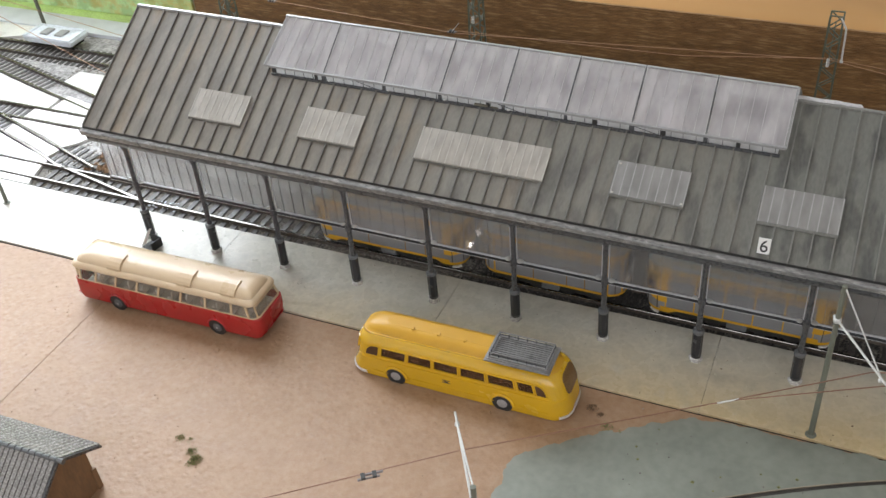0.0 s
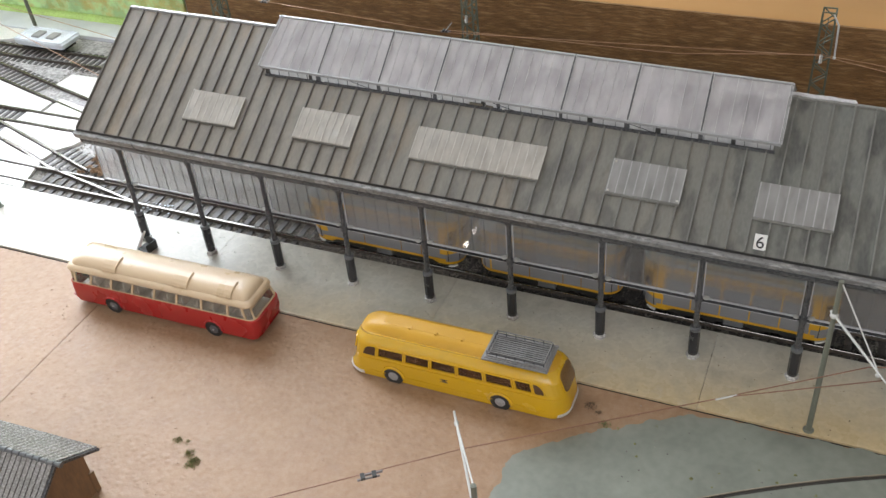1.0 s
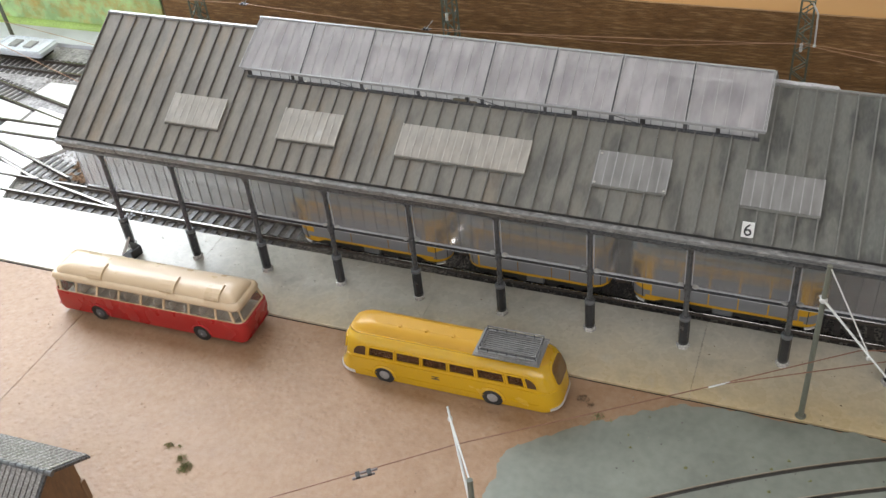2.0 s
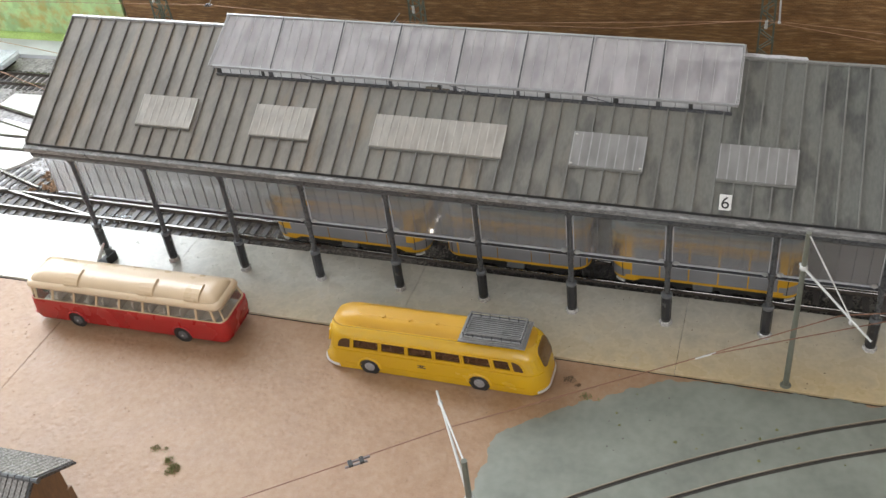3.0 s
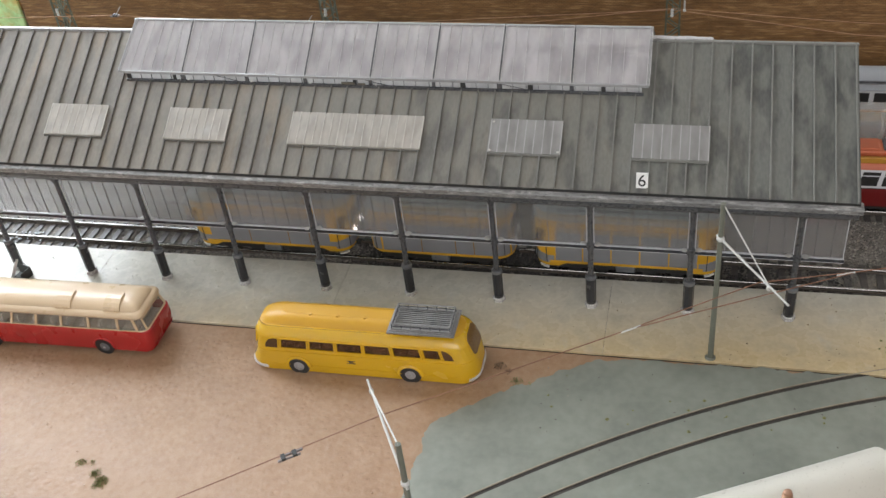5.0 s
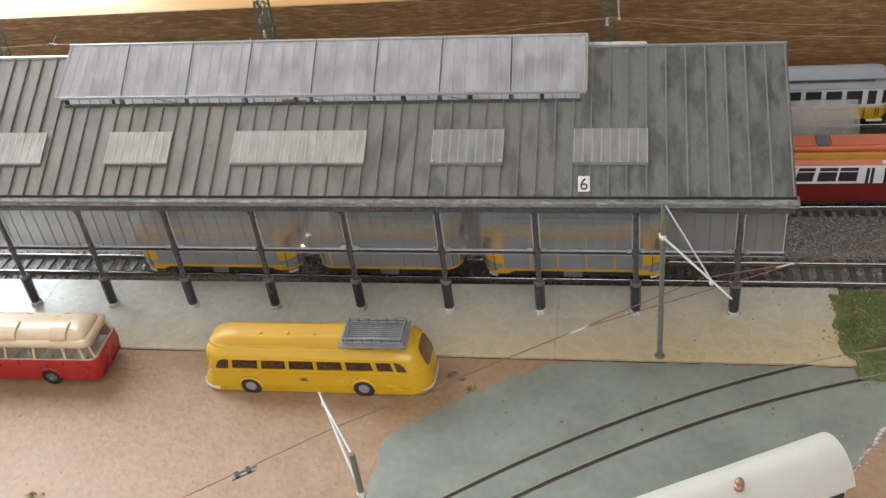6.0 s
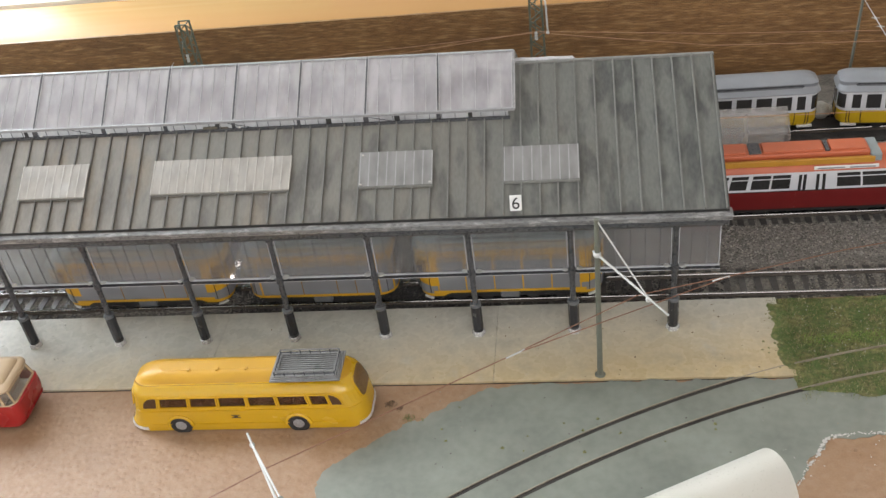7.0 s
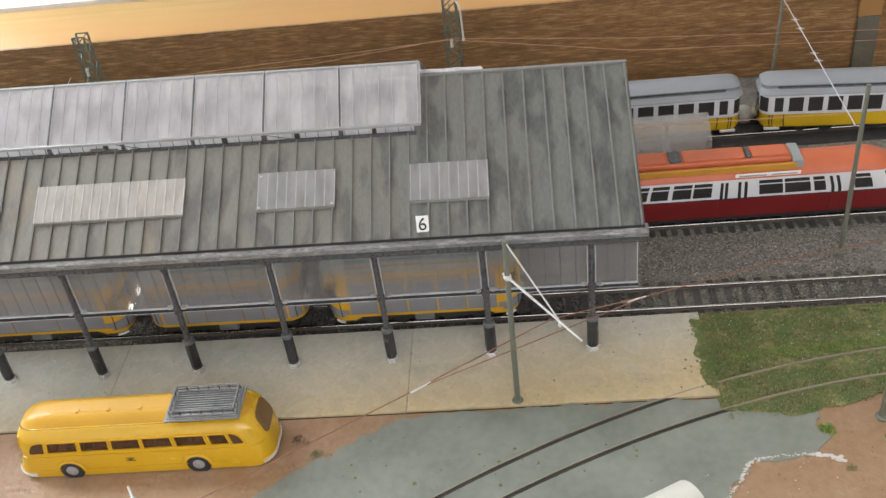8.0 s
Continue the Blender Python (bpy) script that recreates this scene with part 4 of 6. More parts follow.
# ---- vehicles: rounded shells cut into bands, with panes let in ----
class Body:
    """A shell with a rounded rectangular plan, drawn in by (dx, dy) at each height of its profile."""
    def __init__(self, length, width, radius, profile):
        self.l, self.w, self.r, self.profile = length, width, radius, profile
        self.side, self.end, self.arc = length - 2 * radius, width - 2 * radius, math.pi * radius / 2
        self.round = 2 * (self.side + self.end) + 4 * self.arc

    def inset(self, z):
        p = self.profile
        if z <= p[0][0]:
            return p[0][1:]
        for a, b in zip(p, p[1:]):
            if z <= b[0]:
                f = (z - a[0]) / max(1e-6, b[0] - a[0])
                return tuple(u + (v - u) * f for u, v in zip(a[1:], b[1:]))
        return p[-1][1:]

    def at(self, s, z, off=0.0):
        """s runs round the plan from the middle of the near side towards +x."""
        s = (s + self.side / 2) % self.round
        hx, hy, r = self.l / 2 - self.r, self.w / 2 - self.r, self.r
        for cx, cy, start, run in ((hx, -hy, -90, self.side), (hx, hy, 0, self.end), (-hx, hy, 90, self.side), (-hx, -hy, 180, self.end)):
            a = radians(start)
            tx, ty = -math.sin(a), math.cos(a)
            if s <= run:
                x, y, nx, ny = cx + math.cos(a) * r - tx * (run - s), cy + math.sin(a) * r - ty * (run - s), math.cos(a), math.sin(a)
                break
            s -= run
            if s <= self.arc:
                b = a + s / r
                x, y, nx, ny = cx + math.cos(b) * r, cy + math.sin(b) * r, math.cos(b), math.sin(b)
                break
            s -= self.arc
        else:
            x, y, nx, ny = -hx, -self.w / 2, 0, -1
        dx, dy, *other = self.inset(z)
        if other and x < 0:
            dx = other[0]
        return Vector((x * (1 - 2 * dx / self.l) + nx * off, y * (1 - 2 * dy / self.w) + ny * off, z))

    def stations(self):
        out, s = [], -self.side / 2
        for run, n in ((self.side, 16), (self.arc, 8), (self.end, 4), (self.arc, 8), (self.side, 16), (self.arc, 8), (self.end, 4), (self.arc, 8)):
            out += [s + run * k / n for k in range(n)]
            s += run
        return out

    def band(self, z0, z1, top=False, bottom=False, off=0.0):
        zs = sorted({z0, z1, *(p[0] for p in self.profile if z0 < p[0] < z1)})
        sh = Shape()
        loops = [[sh.bm.verts.new(self.at(s, z, off)) for s in self.stations()] for z in zs]
        sh.skin(loops, True, caps=False)
        if top:
            sh.bm.faces.new(loops[-1])
        if bottom:
            sh.bm.faces.new(loops[0][::-1])
        return sh

    def patch(self, s0, s1, z0, z1, off, thick=0.3, ns=None, shape=None, lean=0.0, nz=3, soft0=0.0, soft1=0.0, foot=True):
        """A plate bent over the shell; soft0 and soft1 round its corners at either end."""
        sh = shape or Shape()
        n = ns or max(2, int((s1 - s0) / 2.5))
        zs = [z0 + (z1 - z0) * k / nz for k in range(nz + 1)]
        def span(z):
            ends = []
            for q in (soft0, soft1):
                d = max(0.0, q - (min(z - z0, z1 - z) if foot else z1 - z))
                ends.append(q - math.sqrt(max(0.0, q * q - d * d)) if q else 0.0)
            return s0 + ends[0] + lean * (z - z0), s1 - ends[1] + lean * (z - z0)
        def rows(o):
            out = []
            for z in zs:
                a, c = span(z)
                out.append([sh.bm.verts.new(self.at(a + (c - a) * k / n, z, o)) for k in range(n + 1)])
            return out
        outer, inner = rows(off), rows(off - thick)
        sh.skin(outer, False)
        sh.skin([row[::-1] for row in inner], False)
        for a, b in ((outer[0], inner[0]), (inner[-1], outer[-1])):
            sh.skin([a, b], False)
        for col in (0, -1):
            sh.skin([[r[col] for r in outer], [r[col] for r in inner]], False)
        return sh

    def ring(self, s0, s1, z0, z1, w, off, thick=0.3):
        sh = Shape()
        for a in ((s0, s1, z0, z0 + w), (s0, s1, z1 - w, z1), (s0, s0 + w, z0 + w, z1 - w), (s1 - w, s1, z0 + w, z1 - w)):
            self.patch(*a, off, thick, shape=sh)
        return sh


def wheel(parent, x, y, r, width, side, cap=None):
    tyre = Shape()
    rings = [(r - 0.7, -width / 2), (r, -width / 2 + 0.6), (r, width / 2 - 0.6), (r - 0.7, width / 2)]
    n = 20
    tyre.skin([[tyre.bm.verts.new((x + q * math.cos(2 * math.pi * k / n), y + d, r + q * math.sin(2 * math.pi * k / n))) for k in range(n)] for q, d in rings], True)
    w = part("wheel", tyre, M_TYRE, parent, "black tyre with a grey hub", smooth=True)
    hub = Shape()
    face = y + side * width / 2
    hub.skin([[hub.bm.verts.new((x + q * math.cos(2 * math.pi * k / n), face + side * d, r + q * math.sin(2 * math.pi * k / n))) for k in range(n)]
              for q, d in ((r * 0.57, -0.2), (r * 0.55, 0.15), (r * 0.42, 0.35), (r * 0.25, 0.55), (r * 0.1, 0.6))], True)
    part("hub", hub, cap or M_HUB, w, smooth=True)
    part("hub_cap", Shape().rod((x, face + side * 0.3, r), (x, face + side * 0.9, r), r * 0.17, r * 0.1, 10), M_HUB, w, smooth=True)


def seats(parent, xs, w, z, material):
    for x in xs:
        s = Shape().box(x - 2.4, x + 2.4, -w / 2, w / 2, z - 4.0, z - 1.5, 0.5).box(x + 1.4, x + 2.6, -w / 2, w / 2, z - 1.5, z + 2.6, 0.4)
        part("seat_row", s, material, parent)


def yellow_bus():
    bus = thing("coach", 145.6, -52.2, -1.0, 0.4, "yellow vintage touring coach with grey roof rack", "bus", "parked buses")
    # inset at each height: tail, side, nose
    b = Body(126, 28.5, 9.5, [(0.6, 1.6, 0.6, 0.2), (3.0, 0.5, 0.1, -1.2), (6, 0.4, 0, -0.6), (8, 0.6, 0, 1.2), (14, 1.6, 0, 2.6), (18, 2.6, 0.3, 3.2), (23.5, 4.6, 1.0, 4.2), (26.0, 6.0, 2.0, 4.8), (27.6, 7.4, 3.6, 5.8), (28.6, 8.2, 5.0, 6.6),
                              (28.75, 8.6, 5.4, 7.0), (30.4, 9.8, 6.4, 8.6), (31.8, 12.0, 7.6, 11.5), (32.7, 15.0, 9.2, 15.0), (33.1, 19.0, 10.6, 19.5)])
    z0, z1 = 17.4, 23.4
    body = part("lower_body", b.band(0.7, z0, bottom=True), M_YELLOW, bus, "glossy yellow body side", smooth=True)
    part("upper_body", b.band(z1, 28.6), M_YELLOW, bus, "glossy yellow band above the windows", smooth=True)
    part("roof", b.band(28.6, 33.2, top=True), M_YELLOWROOF, bus, "matt orange-yellow rounded roof", smooth=True)
    # window posts: side windows on both sides, curved corner windows, windscreen and rear window
    half = b.side / 2
    cuts = [(-54.6, -47.4), (-45.4, -30.0), (-28.4, -14.0), (-12.4, 2.1), (3.7, 18.3), (20.0, 35.2), (37.2, 46.3), (47.9, 53.0)]
    far0 = b.side + 2 * b.arc + b.end
    wins = list(cuts) + [(far0 - d, far0 - c) for c, d in cuts][::-1]
    mid_r = half + b.arc + b.end / 2
    mid_l = far0 + half + b.arc + b.end / 2
    wins += [(mid_l - 9.5, mid_l - 0.6), (mid_l + 0.6, mid_l + 9.5)]
    wins = sorted(((a + half) % b.round - half, (c - a)) for a, c in wins)
    tips = [((a + half) % b.round - half) for a, c in (cuts[0], cuts[-1])] + [((far0 - c + half) % b.round - half) for a, c in (cuts[0], cuts[-1])]
    for k, (a, w) in enumerate(wins):
        c = a + w
        nxt = wins[(k + 1) % len(wins)][0] + (b.round if k + 1 == len(wins) else 0)
        part("window_post", b.patch(c - 0.05, nxt + 0.05, z0 - 0.1, z1 + 0.1, 0.0, 0.8), M_YELLOW, bus)
        hit = [m for m, tip in enumerate(tips) if abs(tip - a) < 0.01]
        if hit:
            # the end windows are closed panels with a rounded outer edge
            lead = hit[0] in (0, 3)
            q0, q1 = (4.4, 0.5) if lead else (0.5, 4.4)
            part("window_post", b.patch(a - 0.1, c + 0.1, z0 - 0.1, z1 + 0.1, 0.0, 0.8), M_YELLOW, bus)
            frame_ = part("window_frame", b.patch(a - 0.7, c + 0.7, z0 - 0.6, z1 + 0.6, 0.35, 1.0, ns=6, nz=12, soft0=q0 + 0.6, soft1=q1 + 0.6, foot=False), M_YELLOW, bus)
            part("window", b.patch(a, c, z0 + 0.1, z1 - 0.1, 0.45, 0.3, ns=6, nz=12, soft0=q0, soft1=q1, foot=False), M_BROWNWIN, frame_, "brown window pane with a rounded end")
            continue
        pane = part("window", b.patch(a, c, z0, z1, -0.35, 0.25), M_TINT, bus, "dark smoky window pane")
        part("window_frame", b.ring(a - 0.6, c + 0.6, z0 - 0.6, z1 + 0.6, 0.8, 0.6, 0.7), M_YELLOW, pane)
    # tall sloping rear window above the belt
    rear = part("rear_window_frame", b.patch(mid_r - 8.9, mid_r + 8.9, 15.4, 27.6, 0.3, 0.6, ns=24, nz=16, soft0=3.2, soft1=3.2), M_YELLOW, bus, smooth=True)
    part("rear_window", b.patch(mid_r - 8.2, mid_r + 8.2, 16.1, 26.9, 0.45, 0.4, ns=24, nz=16, soft0=2.8, soft1=2.8), M_REARWIN, rear, "brown tinted curved rear window", smooth=True)
    part("interior_floor", Shape().box(-55, 55, -11.5, 11.5, 12.0, 13.0), M_BROWNSEAT, bus)
    seats(bus, [-44 + 9.5 * k for k in range(10)], 20, 18.0, M_BROWNSEAT)
    for s0, s1 in ((-66.5, -52.5), (mid_r - 15, mid_r + 15)):
        part("bumper", b.patch(s0, s1, 2.2, 4.0, 0.6, 0.8), M_CRUST, bus, "worn pale bumper strip", smooth=True)
    part("belt_moulding", b.patch(-half - 6, half + 10, 14.3, 15.1, 0.45, 0.5), M_YELLOW, body)
    part("sill_moulding", b.patch(-half + 4, half - 2, 5.6, 6.0, 0.22, 0.3), M_YELLOW, body)
    for x in (-35.2, 26.6):
        arch = Shape()
        loops = []
        for k in range(13):
            a = math.pi * k / 12
            loops.append([arch.bm.verts.new((x + q * math.cos(a), y, 5.0 + q * math.sin(a))) for q, y in ((5.7, -13.6), (5.7, -15.1), (6.3, -15.2), (7.2, -14.7), (7.2, -13.6))])
        arch.skin(loops, True)
        part("wheel_arch", arch, M_YELLOW, body, smooth=True)
        well = Shape().rod((x, -13.2, 5.0), (x, -14.42, 5.0), 5.75, n=24)
        part("wheel_well", well, M_BLACK, body)
        for sd in (-1, 1):
            wheel(bus, x, sd * 13.2, 5.2, 3.0, sd)
    # emblem on the side, as a plain mark
    for z, w in ((11.4, 4.4), (10.6, 2.2), (9.8, 4.8)):
        part("emblem", b.patch(-5.2 - w / 2, -5.2 + w / 2, z - 0.25, z + 0.25, 0.12, 0.2), M_UNDER, body, "small dark painted emblem")
    for x in (-27, -12, 3):
        part("roof_vent", Shape().profile_x([(-4.6, 32.6), (-4.2, 33.7), (-2.6, 33.9), (-2.2, 32.9)], x - 0.7, x + 0.7), M_YELLOWROOF, bus, smooth=True)
    part("roof_moulding", b.patch(-half - 3, half + 2, 28.0, 28.75, 0.55, 0.7), M_YELLOW, bus)
    part("roof_seam", b.patch(-half - 13, half - 14, 28.58, 28.68, 0.58, 0.3, ns=60), M_SEAMBROWN, bus, "fine seam along the roof edge")
    # luggage rack
    rx0, rx1, ry0, ry1, rz = 17.0, 52.2, -13.4, 7.4, 32.5
    def rim(e, z, w, h):
        return Shape().box(rx0 + e, rx1 - e, ry0 + e, ry0 + e + w, z, z + h, 0.15).box(rx0 + e, rx1 - e, ry1 - e - w, ry1 - e, z, z + h, 0.15) \
            .box(rx0 + e, rx0 + e + w, ry0 + e + w, ry1 - e - w, z, z + h, 0.15).box(rx1 - e - w, rx1 - e, ry0 + e + w, ry1 - e - w, z, z + h, 0.15)
    rack = part("roof_rack", rim(0.0, rz, 1.2, 0.9), M_RACK, bus, "grey luggage rack with stepped base and dark rails")
    part("rack_step", rim(1.0, rz + 0.5, 1.1, 0.9), M_RACK, rack)
    part("rack_step", rim(2.0, rz + 1.0, 1.1, 0.9), M_RACK, rack)
    part("rack_floor", Shape().box(rx0 + 1.0, rx1 - 1.0, ry0 + 1.0, ry1 - 1.0, rz + 0.1, rz + 0.8), M_SLEEPER, rack)
    for k in range(10):
        y = ry0 + 3.8 + (ry1 - ry0 - 7.6) * k / 9
        part("rack_slat", Shape().box(rx0 + 2.6, rx1 - 2.6, y - 0.4, y + 0.4, rz + 0.9, rz + 1.7, 0.1), M_RACK, rack)
    e = 2.5
    for k in range(7):
        x = rx0 + e + (rx1 - rx0 - 2 * e) * k / 6
        for y in (ry0 + e, ry1 - e):
            part("rack_post", Shape().rod((x, y, rz + 1.6), (x, y, rz + 4.6), 0.26), M_IRON, rack)
    for k in range(1, 5):
        y = ry0 + e + (ry1 - ry0 - 2 * e) * k / 5
        for x in (rx0 + e, rx1 - e):
            part("rack_post", Shape().rod((x, y, rz + 1.6), (x, y, rz + 4.6), 0.26), M_IRON, rack)
    for z, q in ((rz + 4.6, 0.36), (rz + 3.1, 0.22)):
        for y in (ry0 + e, ry1 - e):
            part("rack_rail", Shape().rod((rx0 + e, y, z), (rx1 - e, y, z), q), M_RACK if q > 0.3 else M_IRON, rack)
        for x in (rx0 + e, rx1 - e):
            part("rack_rail", Shape().rod((x, ry0 + e, z), (x, ry1 - e, z), q), M_RACK if q > 0.3 else M_IRON, rack)
    return bus


def red_bus():
    bus = thing("bus", -43.3, -51.8, -1.0, 1.0, "red vintage bus with cream window band and roof", "bus", "parked buses")
    # inset at each height: tail, side, nose; the tail and the nose of the lower body stand out
    b = Body(134, 28.5, 4.6, [(2.8, 2.4, 0.5, 1.4), (6, 0.6, 0.1, -0.4), (12, -0.6, 0, 0.0), (17.6, -0.2, 0.0, 0.6), (18.4, 1.2, 0.3, 1.6), (25.8, 3.2, 1.4, 2.0), (26.4, 2.6, 0.9, 1.2), (27.4, 2.2, 0.5, 0.6), (28.6, 2.6, 0.9, 1.0), (29.6, 3.6, 2.0, 1.8),
                              (29.9, 4.8, 3.2, 3.4), (31.2, 5.2, 3.8, 4.0), (32.8, 7.2, 5.6, 6.0), (33.8, 10.4, 8.0, 9.0), (34.3, 14.5, 10.6, 13.0)])
    z0, z1 = 18.9, 25.8
    body = part("lower_body", b.band(3.2, 18.3, bottom=True), M_RED, bus, "red moulded body side", smooth=True)
    part("waist", b.band(18.2, z0, off=0.05), M_CREAM, bus, smooth=True)
    part("roof", b.band(z1, 34.3, top=True), M_CREAM, bus, "glossy cream two-tier roof", smooth=True)
    half = b.side / 2
    marks = [-62.0, -50.5, -35.0, -19.0, -3.0, 13.4, 31.0, 49.5, 61.4]
    leans = [0.0, 0.12, 0.12, 0.12, 0.12, 0.12, 0.12, 0.12, 0.0]
    far0 = b.side + 2 * b.arc + b.end
    mid_r = half + b.arc + b.end / 2
    mid_l = far0 + half + b.arc + b.end / 2
    posts = [(q, 0.7, lean) for q, lean in zip(marks, leans)] + [(far0 - q, 0.7, -lean) for q, lean in zip(marks, leans)]
    posts += [(m + d, 0.55, 0.0) for m in (mid_r, mid_l) for d in (-12.0, 12.0)] + [(mid_l, 0.45, 0.0)]
    for q, w, lean in posts:
        part("window_post", b.patch(q - w, q + w, z0 - 0.1, z1 + 0.1, 0.12, 0.9, lean=lean * 2.2, ns=2), M_CREAM, bus)
    spots = sorted((q + half) % b.round - half for q, w, lean in posts)
    for k, q in enumerate(spots):
        nxt = spots[k + 1] if k + 1 < len(spots) else spots[0] + b.round
        part("window", b.patch(q, nxt, z0, z1, -0.4, 0.2), M_CLEARWIN, bus, "clear window pane")
    part("rear_frame", b.ring(mid_r - 12.6, mid_r + 12.6, z0 - 0.5, z1 + 0.3, 0.8, 0.45, 0.5), M_CREAM, bus)
    part("interior_floor", Shape().box(-61, 61, -12, 12, 12.5, 13.5), M_SEAT, bus)
    seats(bus, [-50 + 10.5 * k for k in range(11)], 21, 18.4, M_SEAT)
    part("steering_wheel", Shape().rod((-57, -6, 14), (-58.5, -6, 20.5), 0.4).rod((-58.8, -6, 20.5), (-58.3, -6, 21.2), 3.0, n=16), M_UNDER, bus)
    for x in (-33.5, 17.0, 47.0):
        h = Shape()
        xs = (x - 5.0, x + 5.0)
        path = [(-11.5, 30.2), (-10.6, 31.5), (-8.7, 33.0), (-6.0, 34.1), (-3.4, 34.5), (-1.5, 34.5)]
        rows = [[h.bm.verts.new((xx, y, z + dz)) for xx, dz in ((xs[0], -0.6), (xs[1], -0.6), (xs[1] - 0.25, 0.95), (xs[0] + 0.25, 0.95))] for y, z in path]
        h.skin(rows, True)
        part("roof_hatch", h, M_CREAM, bus, "raised cream roof hatch", smooth=False)
    for x in (-36.0, 36.0):
        arch = Shape()
        loops = []
        for k in range(13):
            a = math.pi * k / 12
            loops.append([arch.bm.verts.new((x + q * math.cos(a), y, 5.6 + q * math.sin(a))) for q, y in ((5.7, -13.6), (5.7, -15.0), (6.3, -15.0), (6.7, -14.3), (6.7, -13.6))])
        arch.skin(loops, True)
        part("wheel_arch", arch, M_RED, body, smooth=True)
        part("wheel_well", Shape().rod((x, -13.2, 5.6), (x, -14.42, 5.6), 5.7, n=24), M_BLACK, body)
        for sd in (-1, 1):
            wheel(bus, x, sd * 12.9, 5.3, 3.0, sd, M_DARKHUB)
    part("bumper", b.patch(mid_r - 12.5, mid_r + 12.5, 4.6, 6.2, 0.6, 0.8), M_RED, bus, smooth=True)
    part("bumper", b.patch(mid_l - 12.5, mid_l + 12.5, 4.6, 6.2, 0.9, 0.8), M_RED, bus, smooth=True)
    for y in (-9.5, 9.5):
        part("headlamp", Shape().rod((-66.2, y, 9.5), (-67.6, y, 9.5), 1.6, n=14), M_HUB, bus, smooth=True)
    return bus


def underframe(car, length, w):
    fr = part("underframe", Shape().box(-length / 2 + 8, length / 2 - 8, -w / 2 + 2.5, w / 2 - 2.5, 3.0, 9.0, 0.5), M_UNDER, car)
    for x in (-length * 0.2, length * 0.2):
        for dx in (-8, 8):
            for y in (-8.2, 8.2):
                part("wheel", Shape().rod((x + dx, y - 0.8, 4.6), (x + dx, y + 0.8, 4.6), 4.6, n=18), M_UNDER, fr, smooth=True)
    for x in (-length / 2 - 1.5, length / 2 + 1.5):
        part("coupling", Shape().box(min(x, x * 0.88), max(x, x * 0.88), -1.2, 1.2, 4.5, 6.5, 0.3), M_UNDER, fr)


